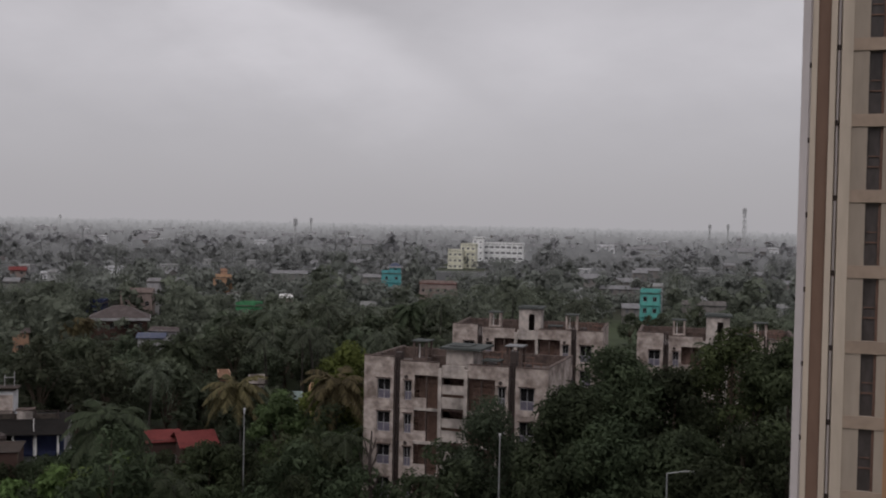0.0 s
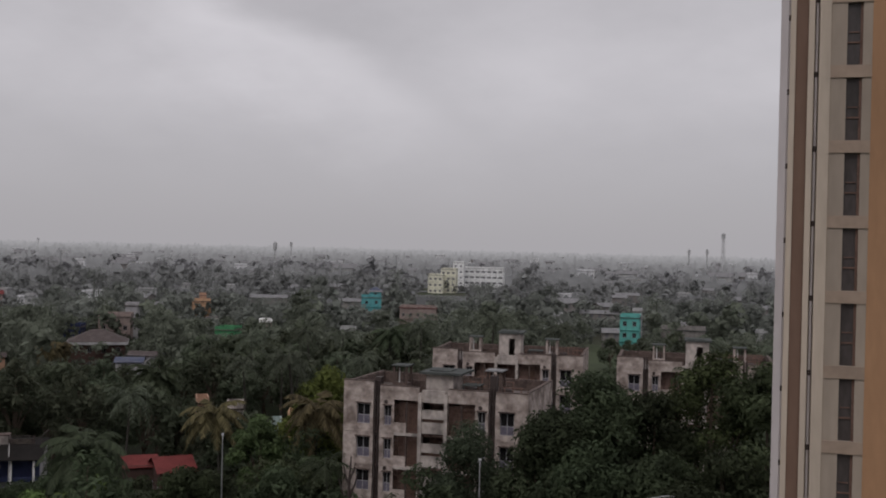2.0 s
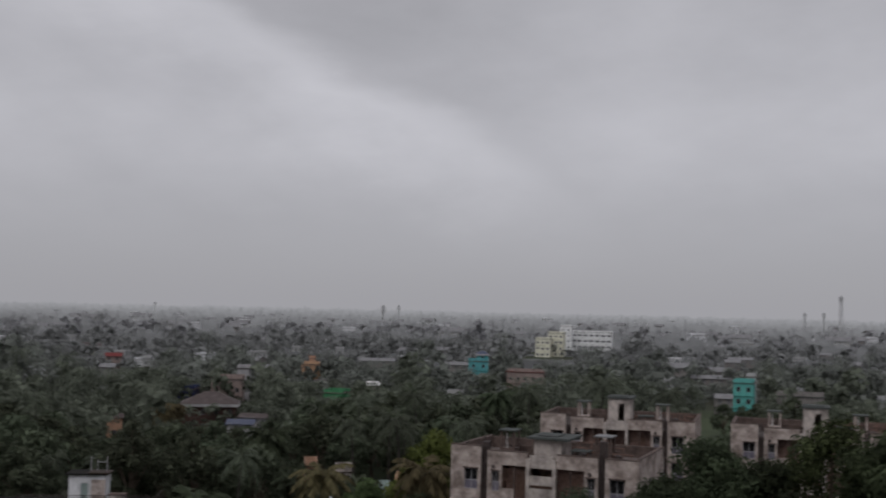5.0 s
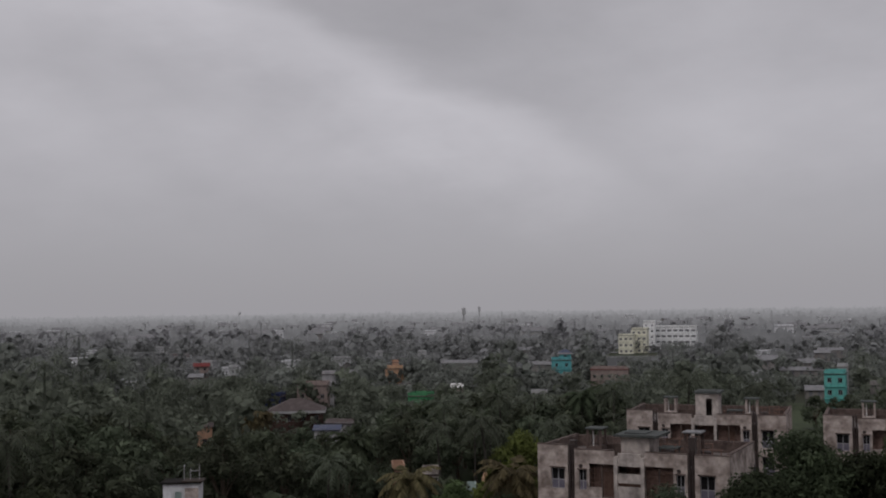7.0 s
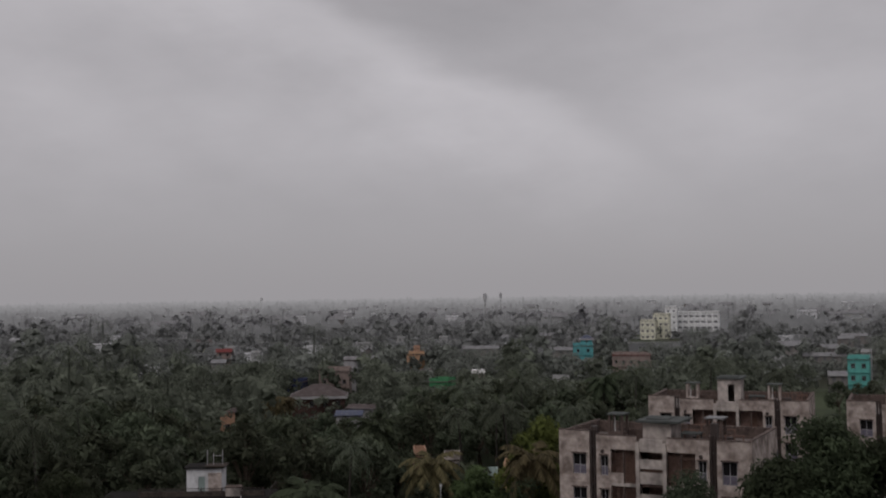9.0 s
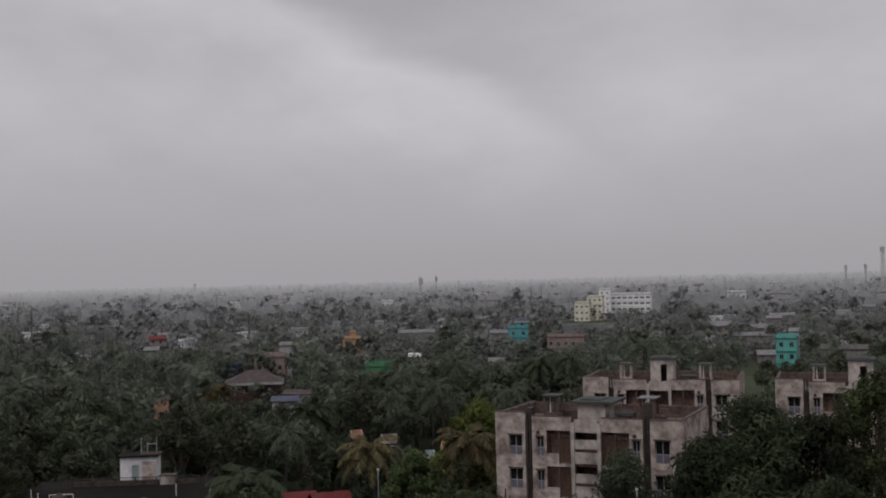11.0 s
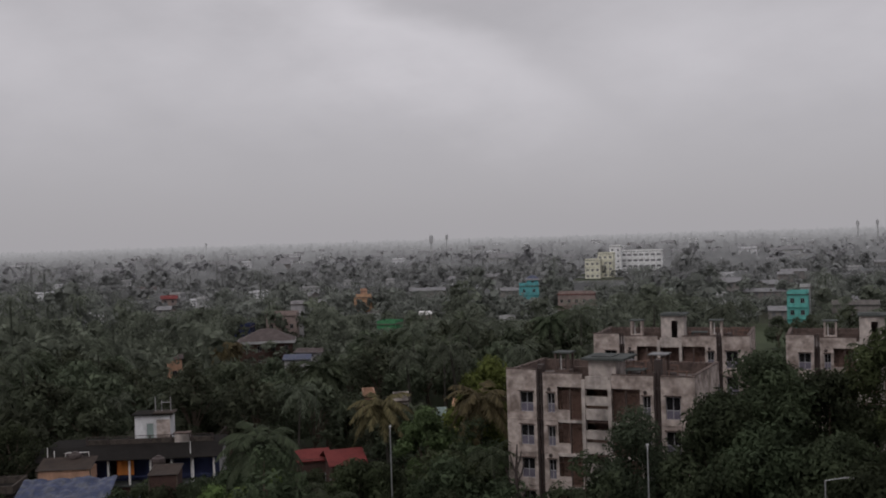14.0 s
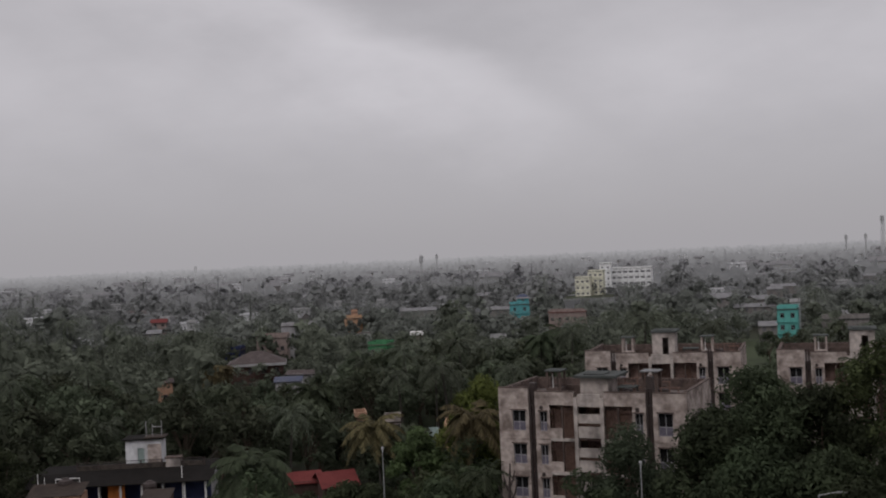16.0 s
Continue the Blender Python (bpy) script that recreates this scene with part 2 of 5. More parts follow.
GLASS = bpy.data.materials.new("dark_window_glass")
GLASS.use_nodes = True
_b = GLASS.node_tree.nodes["Principled BSDF"]
_b.inputs["Base Color"].default_value = (0.014, 0.013, 0.014, 1)
_b.inputs["Roughness"].default_value = 0.35
_b.inputs["Specular IOR Level"].default_value = 0.07
# base colour raised to imitate sky reflected in the tower's slot windows
M_SLOT_GLASS = material("sky_lightened_slot_glass", (0.085, 0.072, 0.07), 0.35, (0.5, 0.4), (0.12, 0.5), 0.5, spec=0.4, streak=0.4)

L_GREY = foliage("grey_green_leaves", (0.054, 0.069, 0.044), 0.25, patch=0.35, clump=0.5)
L_DARK = foliage("dark_mango_leaves", (0.046, 0.058, 0.033), 0.25, patch=0.5, clump=0.42)
L_MID = foliage("wet_green_leaves", (0.060, 0.075, 0.040), 0.25, patch=0.5, clump=0.42)
L_LIGHT = foliage("light_green_leaves", (0.092, 0.126, 0.044), 0.35, patch=0.35, clump=0.5)
L_LIME = foliage("lime_green_leaves", (0.128, 0.172, 0.050), 0.3, patch=0.3, clump=0.5)
L_LEAFY = foliage("glossy_mid_green_leaves", (0.066, 0.090, 0.040), 0.3, patch=0.5, clump=0.5)
L_PALM = foliage("coconut_fronds", (0.050, 0.062, 0.037), 0.35)
L_PALM_DRY = foliage("half_dry_fronds", (0.112, 0.098, 0.050), 0.5)
# leaf colours lightened to imitate haze on trees beyond 128 m
L_BACK = foliage("haze_paled_back_leaves", (0.070, 0.082, 0.054), 0.22, patch=0.45, clump=0.3)
L_BACK_PALM = foliage("haze_paled_fronds", (0.076, 0.087, 0.062), 0.35)
# haze is put into these leaf colours, paler from A to D
L_WOOD_A = foliage("haze_tinted_wood_leaves", (0.118, 0.129, 0.100), 0.12, 0.8, patch=0.5, through_light=0.45, clump=0.16)
L_WOOD_B = foliage("hazier_wood_leaves", (0.168, 0.179, 0.160), 0.08, 0.8, patch=0.42, through_light=0.45)
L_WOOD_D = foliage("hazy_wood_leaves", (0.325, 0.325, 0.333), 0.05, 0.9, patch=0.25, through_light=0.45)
L_WOOD_C = foliage("haze_pale_far_leaves", (0.235, 0.240, 0.236), 0.05, 0.9, patch=0.34, through_light=0.45)


# ---------------------------------------------------------------- mesh building
class Geo:
    """Collects boxes, quads and tubes into one mesh."""

    def __init__(self):
        self.v, self.f = [], []

    def quad(self, *p):
        n = len(self.v)
        self.v += [tuple(q) for q in p]
        self.f.append(tuple(range(n, n + len(p))))
        return self

    def box(self, x0, x1, y0, y1, z0, z1):
        n = len(self.v)
        self.v += [(x, y, z) for z in (z0, z1) for x, y in ((x0, y0), (x1, y0), (x1, y1), (x0, y1))]
        self.f += [tuple(n + i for i in q) for q in
                   ((3, 2, 1, 0), (4, 5, 6, 7), (0, 1, 5, 4), (1, 2, 6, 5), (2, 3, 7, 6), (3, 0, 4, 7))]
        return self

    def tube(self, pts, radii, sides=6):
        rings = []
        for i, p in enumerate(pts):
            p = Vector(p)
            d = (Vector(pts[min(i + 1, len(pts) - 1)]) - Vector(pts[max(i - 1, 0)])).normalized()
            a = d.orthogonal().normalized()
            b = d.cross(a)
            n = len(self.v)
            for k in range(sides):
                w = 2 * math.pi * k / sides
                self.v.append(tuple(p + (a * math.cos(w) + b * math.sin(w)) * radii[i]))
            rings.append(n)
        for r0, r1 in zip(rings, rings[1:]):
            for k in range(sides):
                self.f.append((r0 + k, r0 + (k + 1) % sides, r1 + (k + 1) % sides, r1 + k))
        self.f.append(tuple(rings[-1] + k for k in range(sides)))
        self.f.append(tuple(rings[0] + k for k in reversed(range(sides))))
        return self

    def wall(self, x0, x1, z0, z1, y0, y1, holes=()):
        """An upright wall along x with openings (x0, x1, z0, z1) right through it."""
        xs = sorted({x0, x1, *[h for o in holes for h in o[:2] if x0 < h < x1]})
        for a, b in zip(xs, xs[1:]):
            mid, z = (a + b) / 2, z0
            for o in sorted((o for o in holes if o[0] < mid < o[1]), key=lambda o: o[2]):
                if o[2] > z:
                    self.box(a, b, y0, y1, z, o[2])
                z = o[3]
            if z < z1:
                self.box(a, b, y0, y1, z, z1)
        return self

    def mesh(self, name, mat):
        me = bpy.data.meshes.new(name)
        me.from_pydata(self.v, [], self.f)
        me.materials.append(mat)
        return me


def part(name, geo, mat, parent, label=""):
    """One mesh object under a thing or a part."""
    ob = new(name, geo.mesh(name, mat) if isinstance(geo, Geo) else geo)
    ob.parent = parent
    return tagged(ob, label)


def thing(name, label, category, m=None, group=""):
    ob = new(name)
    ob.empty_display_size = 0.5
    if m is not None:
        ob.matrix_world = m
    return tagged(ob, label, category, group)


def structure(name, geo, mat, label="", category=""):
    ob = new(name, geo.mesh(name, mat))
    return tagged(ob, label, category, kind="structure")


# ---------------------------------------------------------------- ground and distance
g = Geo()
for i in range(48):
    a0, a1 = 2 * math.pi * i / 48, 2 * math.pi * (i + 1) / 48
    g.quad((0, 0, 0), (4600 * math.sin(a1), 4600 * math.cos(a1), 0), (4600 * math.sin(a0), 4600 * math.cos(a0), 0))
structure("ground", g, M_GROUND, "wet dark green undergrowth and soil under the trees", "ground")


def polar(az, d, z=0.0):
    a = radians(az)
    return Vector((d * math.sin(a), d * math.cos(a), z))


# grass lane that runs away between the rear housing blocks
g = Geo()
g.quad(*[polar(a, d, 0.12) for a, d in ((8.6, 142), (10.6, 142), (10.0, 330), (8.4, 330))])
structure("grass_lane", g, M_GRASS, "light green wet grass lane between the housing blocks", "grass")
# service road below the camera
g = Geo()
g.quad((-60, 74, 0.10), (60, 58, 0.10), (60, 65, 0.10), (-60, 81, 0.10))
structure("road", g, M_ROAD, "wet dark asphalt service road below the trees", "road")

# the plain face of the camera's own building, behind it
g = Geo().box(-14, 9, -2.2, -1.6, 0, 47)
structure("wall_south", g, M_CREAM, "plain cream wall of the viewer's own tower", "wall")
g = Geo().box(-2.5, 2.5, -1.598, 0.5, 27.2, 27.4)
structure("floor", g, M_BEIGE, "plain balcony floor of the viewer's tower", "floor")

# hazy land towards the horizon: ragged tree lines one behind another, haze put in as glow that pales with distance
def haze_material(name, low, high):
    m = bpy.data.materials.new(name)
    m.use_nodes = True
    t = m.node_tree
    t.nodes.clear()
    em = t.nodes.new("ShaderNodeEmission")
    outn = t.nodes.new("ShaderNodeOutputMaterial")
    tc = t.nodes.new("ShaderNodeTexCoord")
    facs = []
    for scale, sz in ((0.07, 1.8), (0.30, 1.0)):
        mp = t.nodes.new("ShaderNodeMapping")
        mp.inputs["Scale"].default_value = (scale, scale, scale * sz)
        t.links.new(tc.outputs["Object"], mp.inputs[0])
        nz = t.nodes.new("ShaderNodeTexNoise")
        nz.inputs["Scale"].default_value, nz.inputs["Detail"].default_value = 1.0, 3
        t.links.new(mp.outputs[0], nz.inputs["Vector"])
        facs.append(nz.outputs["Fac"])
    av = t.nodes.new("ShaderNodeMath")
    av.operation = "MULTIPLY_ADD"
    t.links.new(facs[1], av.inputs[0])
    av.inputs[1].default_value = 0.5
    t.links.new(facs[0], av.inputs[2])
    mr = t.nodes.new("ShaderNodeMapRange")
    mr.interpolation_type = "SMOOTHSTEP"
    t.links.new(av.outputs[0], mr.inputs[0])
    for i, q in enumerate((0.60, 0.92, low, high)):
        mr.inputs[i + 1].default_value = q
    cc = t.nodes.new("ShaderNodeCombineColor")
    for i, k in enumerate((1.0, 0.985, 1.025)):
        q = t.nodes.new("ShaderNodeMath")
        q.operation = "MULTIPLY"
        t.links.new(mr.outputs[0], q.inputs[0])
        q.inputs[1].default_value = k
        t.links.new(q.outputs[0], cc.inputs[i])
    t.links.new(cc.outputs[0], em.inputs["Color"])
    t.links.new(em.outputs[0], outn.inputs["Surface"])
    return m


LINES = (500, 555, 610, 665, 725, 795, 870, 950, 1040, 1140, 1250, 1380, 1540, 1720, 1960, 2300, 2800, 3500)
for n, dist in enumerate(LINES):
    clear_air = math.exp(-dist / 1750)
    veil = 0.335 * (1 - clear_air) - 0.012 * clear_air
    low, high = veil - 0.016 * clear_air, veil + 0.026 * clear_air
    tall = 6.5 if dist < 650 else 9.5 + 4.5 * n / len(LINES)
    g = Geo()
    rng = random.Random(400 + n)
    # one rounded crown after another along the line, some of them tall and slim
    crowns, along = [], 0.0
    while along < dist * radians(110):
        wide = rng.uniform(5.0, 10.0)
        grow = rng.uniform(0.62, 1.05)
        if rng.random() < 0.14:
            wide, grow = rng.uniform(2.5, 4.0), rng.uniform(1.1, 1.5)
        crowns.append((along, wide, grow))
        along += wide * rng.uniform(0.7, 1.0)
    pts, k = [], 0
    for i in range(2401):
        arc = dist * radians(110) * i / 2400
        while k + 1 < len(crowns) and crowns[k + 1][0] <= arc:
            k += 1
        grow = 0.45
        for c0, wide, tallness in crowns[max(0, k - 1):k + 1]:
            u = (arc - c0) / wide * 2 - 1
            if abs(u) < 1:
                grow = max(grow, tallness * (0.45 + 0.55 * math.sqrt(1 - u * u)))
        a = radians(-60) + arc / dist
        p = Vector((dist * math.sin(a), dist * math.cos(a), 0))
        f = p * 0.35
        h = tall * grow * (1.0 + 0.25 * noise.noise((p.x / 60, p.y / 60, n))) + 0.5 * noise.noise((f.x, f.y, n))
        if dist < 690 and -0.5 < math.degrees(a) < 4.8:
            h = min(h, EYE_Z - dist * 0.048)  # cut to keep the institute clear in the camera's view
        pts.append((p, max(0.6, h)))
    for (p, h), (q, k2) in zip(pts, pts[1:]):
        g.quad(p, q, q + Vector((0, 0, k2)), p + Vector((0, 0, h)))
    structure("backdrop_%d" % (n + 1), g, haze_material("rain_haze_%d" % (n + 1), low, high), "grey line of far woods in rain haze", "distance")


# ---------------------------------------------------------------- windows
def window(parent, m, w, h, lower=0.0, name="window"):
    """Framed window in an opening; y points into the wall. lower: height of a panel below the glass."""
    ob = new(name)
    ob.parent = parent
    ob.matrix_basis = m
    key = (round(w, 2), round(h, 2), round(lower, 2))
    if key not in window.made:
        f = Geo()
        b = 0.055
        f.box(0, b, 0, 0.08, 0, h).box(w - b, w, 0, 0.08, 0, h).box(b, w - b, 0, 0.08, h - b, h).box(b, w - b, 0, 0.08, 0, b)
        f.box(w / 2 - 0.035, w / 2 + 0.035, 0.005, 0.075, b, h - b)
        if lower:
            f.box(b, w - b, 0, 0.08, lower, lower + 0.07)
        p = Geo().box(b, w - b, 0.03, 0.045, lower or b, h - b)
        low = Geo().box(b, w / 2 - 0.035, 0.02, 0.06, b, lower).box(w / 2 + 0.035, w - b, 0.02, 0.06, b, lower) if lower else None
        window.made[key] = (f.mesh("frame", M_FRAME), p.mesh("pane", GLASS), low.mesh("lower_panel", M_LILAC) if low else None)
    f, p, low = window.made[key]
    part("frame", f, None, ob)
    part("pane", p, None, ob)
    if low:
        part("lower_panel", low, None, ob, "lilac painted lower panel")
    return ob


window.made = {}


# ---------------------------------------------------------------- housing blocks
def housing_block(label, m, sx=1.0, depth=14.5, seed=1):
    """Five-storey weathered flats, 16.4 m wide: wings, pipe slots, balcony bays and a stair bay."""
    rng = random.Random(seed)
    b = thing("apartment_building", label, "building", m, "housing blocks")
    W, FL, TOP = 16.4 * sx, 3.0, 15.2
    U = lambda u: u * sx
    # front wall, split at the pipe slots
    wing_l, wing_r, small_l, small_r = [], [], [], []
    for k in range(5):
        z = k * FL + 0.2
        wing_l.append((U(1.25), U(2.45), z + 0.45, z + 2.25))
        wing_r.append((U(14.0), U(15.2), z + 0.3, z + 2.25))
        small_l.append((U(3.75), U(4.4), z + 0.45, z + 2.2))
        small_r.append((U(12.1), U(12.75), z + 0.45, z + 2.2))
    w = Geo()
    w.wall(0, U(2.75), 0, 16.5, 0, 0.25, wing_l)
    w.wall(U(3.35), U(4.65), 0, 16.2, 0, 0.25, small_l)
    w.wall(U(11.85), U(13.0), 0, 16.2, 0, 0.25, small_r)
    w.wall(U(13.6), W, 0, 16.2, 0, 0.25, wing_r)
    part("front_wall", w, M_PLASTER, b)
    for nm, holes in (("window", wing_l + wing_r + small_l + small_r),):
        for o in holes:
            window(b, pose(o[0], 0.12, o[2]), o[1] - o[0], o[3] - o[2], 0.75)
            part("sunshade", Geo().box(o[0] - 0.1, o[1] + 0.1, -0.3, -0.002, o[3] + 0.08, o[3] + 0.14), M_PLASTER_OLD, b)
    for k in range(1, 5):
        for a, c in ((0.0, 2.75), (3.35, 4.65), (11.85, 13.0), (13.6, 16.4)):
            part("floor_ledge", Geo().box(U(a), U(c), -0.05, -0.003, k * FL - 0.05, k * FL + 0.03), M_PLASTER, b)
    # slots with drainpipes
    for u0, u1 in ((2.75, 3.35), (13.0, 13.6)):
        part("slot_wall", Geo().box(U(u0), U(u1), 0.9, 1.1, 0, 15.2), M_PLASTER_OLD, b, "dark recessed strip of wall")
        for q in (0.16, 0.42):
            part("drainpipe", Geo().tube([(U(u0 + q), 0.05, 0), (U(u0 + q), 0.05, 16.6)], [0.085, 0.085], 8), M_PIPE, b, "black drainpipe")
    # side and back walls
    side = [(4.0, 5.2, k * FL + 0.8, k * FL + 2.3) for k in range(5)] + [(9.5, 10.7, k * FL + 0.8, k * FL + 2.3) for k in range(5)]
    for nm, x0 in (("side_wall", 0.0), ("side_wall", W - 0.25)):
        sw = Geo().wall(0.25, depth, 0, 16.3, 0, 0.25, side)
        sw.v = [(x0 + y, x, z) for x, y, z in sw.v]
        sw.f = [tuple(reversed(q)) for q in sw.f]
        part(nm, sw, M_PLASTER, b)
    for o in side:
        window(b, pose(W - 0.13, o[0], o[2], 0, 0, 90), 1.2, 1.5, 0.5)
    part("back_wall", Geo().box(0.25, W - 0.25, depth - 0.25, depth, 0, 16.2), M_PLASTER, b)
    # floors and roof
    for k in range(1, 5):
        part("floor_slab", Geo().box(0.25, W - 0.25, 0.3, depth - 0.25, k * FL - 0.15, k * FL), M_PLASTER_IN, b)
    part("roof", Geo().box(0.25, W - 0.25, 0.25, depth - 0.25, TOP - 0.2, TOP), M_ROOF, b, "wet dark roof terrace")
    # balcony bays
    for u0, u1, sgn in ((4.65, 6.85, 1), (9.45, 11.85, -1)):
        back = Geo().wall(U(u0), U(u1), 0, TOP, 1.3, 1.5, [(U(u0 + 0.9), U(u0 + 1.7), k * FL + 0.05, k * FL + 2.15) for k in range(5)])
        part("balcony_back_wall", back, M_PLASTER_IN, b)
        part("bay_head", Geo().box(U(u0), U(u1), 0, 0.25, 15.0, 16.2), M_PLASTER, b)
        for k in range(5):
            z = k * FL
            door = Geo().box(U(u0 + 0.9), U(u0 + 1.7), 1.36, 1.4, z + 0.05, z + 2.15)
            part("balcony_door", door, M_GRILLE, b)
            if k:
                part("balcony_slab", Geo().box(U(u0), U(u1), -0.15 if k % 2 else -0.02, 0.29, z - 0.2, z + 0.06), P_STAIR, b)
            half = U((u0 + u1) / 2)
            a, c = (U(u0), half) if sgn > 0 else (half, U(u1))
            if sgn > 0 or k % 2 == 0:
                part("balcony_parapet", Geo().box(a, c, -0.02, 0.1, z + 0.062, z + 0.95), M_PLASTER, b)
            else:
                gr = Geo().box(a, c, 0.0, 0.05, z + 0.9, z + 0.96)
                for i in range(9):
                    x = a + (c - a) * (i + 0.5) / 9
                    gr.box(x - 0.02, x + 0.02, 0.01, 0.04, z + 0.062, z + 0.9)
                part("balcony_railing", gr, M_GRILLE, b, "rusty iron railing")
            a, c = U(u0), U(u1)
            grille = Geo()
            for i in range(7):
                zz = z + 0.1 + i * 0.4
                grille.box(a, c, 0.06, 0.09, zz, zz + 0.035)
            for i in range(11):
                x = a + (c - a) * i / 10
                grille.box(x - 0.018, x + 0.018, 0.092, 0.12, z + 0.07, z + 2.7)
            if seed == 1 or k < 4:
                part("balcony_grille", grille, M_GRILLE, b, "rusty security grille")
            part("balcony_post", Geo().box(half - 0.07, half + 0.07, 0.0, 0.2, z + 0.065, z + 2.85), M_PLASTER_OLD, b)
    # stair bay
    for u in (6.85, 9.15):
        part("stair_pillar", Geo().box(U(u), U(u + 0.3), -0.15, 0.4, 0, 15.7), P_STAIR, b, "white painted pillar")
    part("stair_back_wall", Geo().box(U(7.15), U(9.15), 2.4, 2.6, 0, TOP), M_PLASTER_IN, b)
    for k in range(5):
        z = k * FL
        if seed > 1 and k == 4:
            continue
        for a, c, mat in ((0.15, 1.15, P_STAIR), (1.45, 2.25, P_STAIR)):
            part("stair_spandrel", Geo().box(U(7.15), U(9.15), -0.04, 0.16, z + a, z + c), mat, b, "white painted stair spandrel")
        part("stair_louvre", Geo().box(U(7.15), U(9.15), 0.2, 0.24, z + 1.2, z + 1.42), M_GRILLE, b)
        part("stair_flight", Geo().quad((U(7.2), 0.4, z + 0.1), (U(9.1), 0.4, z + 1.5), (U(9.1), 1.6, z + 1.5), (U(7.2), 1.6, z + 0.1)), M_PLASTER_IN, b)
    part("bay_head", Geo().box(U(7.15), U(9.15), 0, 0.25, 14.9, 16.0), P_STAIR, b)
    # mould-dark coping on the parapets
    cp = Geo().box(-0.05, U(2.75), -0.04, 0.29, 16.5, 16.58).box(U(3.35), U(6.8), -0.04, 0.29, 16.2, 16.27).box(U(9.5), U(13.0), -0.04, 0.29, 16.2, 16.27)
    cp.box(U(13.6), W + 0.05, -0.04, 0.29, 16.2, 16.27).box(-0.04, 0.29, 0.29, depth, 16.3, 16.37).box(W - 0.29, W + 0.04, 0.29, depth, 16.3, 16.37)
    cp.box(0.29, W - 0.29, depth - 0.29, depth + 0.04, 16.2, 16.27)
    part("coping", cp, M_PLASTER_OLD, b, "black-stained parapet coping")
    lin = Geo().box(0.252, 0.30, 0.3, depth - 0.3, TOP, 16.25).box(W - 0.30, W - 0.252, 0.3, depth - 0.3, TOP, 16.25)
    lin.box(0.31, W - 0.31, depth - 0.30, depth - 0.252, TOP, 16.18)
    part("parapet_lining", lin, M_PLASTER_OLD, b, "dark inner face of the parapet")
    part("inner_parapet", Geo().box(U(2.9), U(13.4), 5.8, 6.0, TOP, 16.1), M_PLASTER_OLD, b)
    # stair head room
    hx0, hx1 = U(7.2), U(9.6)
    HT = 17.4 if seed == 1 else 18.5
    DT = 17.75 if seed == 1 else 17.8
    hr = Geo().wall(hx0, hx1, TOP, HT, 0.9, 1.1, [(hx0 + 1.2, hx0 + 1.9, 15.35, 17.9)] if seed > 1 else [])
    hr.box(hx0, hx0 + 0.2, 1.1, 3.9, TOP, HT).box(hx1 - 0.2, hx1, 1.1, 3.9, TOP, HT).box(hx0 + 0.2, hx1 - 0.2, 3.7, 3.9, TOP, HT)
    head = part("stair_head", hr, P_STAIR, b, "white stair head room")
    part("roof_slab", Geo().box(hx0 - (0.45 if seed == 1 else 0.15), hx1 + (0.9 if seed == 1 else 0.25), 0.3 if seed == 1 else 0.7, 4.5, HT, HT + 0.2).box(hx0 + 0.2, hx1 - 0.4, 1.2, 3.4, HT + 0.202, HT + 0.29), M_SLAB, head, "grey concrete slab with a raised centre")
    # duct heads on masonry posts with flat caps
    for u, d0 in ((3.7, 2.2), (12.2, 2.2)):
        c = Geo()
        x0 = U(u)
        c.box(x0, x0 + 1.4, d0, d0 + 1.5, TOP, 16.2)
        duct = part("duct", c, M_PLASTER_OLD if seed == 1 else M_PLASTER, b, "stained masonry duct head")
        part("cap", Geo().box(x0 - 0.12, x0 + 1.52, d0 - 0.15, d0 + 1.65, DT, DT + 0.11), M_FAR_ROOF if seed == 1 and u > 9 else M_SLAB, duct)
        for px, py in ((0, 0), (1.2, 0), (0, 1.3), (1.2, 1.3)):
            part("post", Geo().box(x0 + px, x0 + px + 0.2, d0 + py, d0 + py + 0.2, 16.2, DT), M_PLASTER_OLD if seed == 1 else M_PLASTER, duct)
        for q in (0.45, 0.9):
            part("vent_pipe", Geo().tube([(x0 + q, d0 + 0.6, 16.2), (x0 + q, d0 + 0.6, DT - 0.25)], [0.06, 0.06], 6), M_WHITEWASH if q < 0.6 else M_PIPE, duct)
    if seed == 1:
        # the pipe casing climbs from the slot to the duct's cap
        part("pipe_casing", Geo().box(U(13.02), U(13.58), 0.3, 0.9, TOP, 17.6), M_PIPE, b, "dark pipe casing above the roof")
        part("pipe_casing", Geo().box(U(2.78), U(3.32), 0.3, 0.9, TOP, 16.9), M_PIPE, b, "dark pipe casing above the roof")
    # rusty roof frames and stacked timber behind the parapet
    for k in range(8):
        x, y, hh = U(rng.uniform(9.9, 15.2)), rng.uniform(1.4, 7.5), rng.uniform(0.9, 1.7)
        wd = rng.uniform(0.8, 1.8)
        fr = Geo().box(x, x + 0.09, y, y + 0.09, TOP, TOP + hh).box(x + wd, x + wd + 0.09, y, y + 0.09, TOP, TOP + hh)
        fr.box(x - 0.1, x + wd + 0.2, y - 0.02, y + 0.11, TOP + hh, TOP + hh + 0.08).box(x + 0.09, x + wd, y + 0.02, y + 0.06, TOP + hh * 0.5, TOP + hh * 0.5 + 0.06)
        part("roof_frame", fr, M_GRILLE, b, "rusty frame on the roof terrace")
    # roof clutter: tanks, low walls, pipes
    for k in range(3):
        x, y = U(rng.uniform(9.8, 14.5)), rng.uniform(1.0, 5.0)
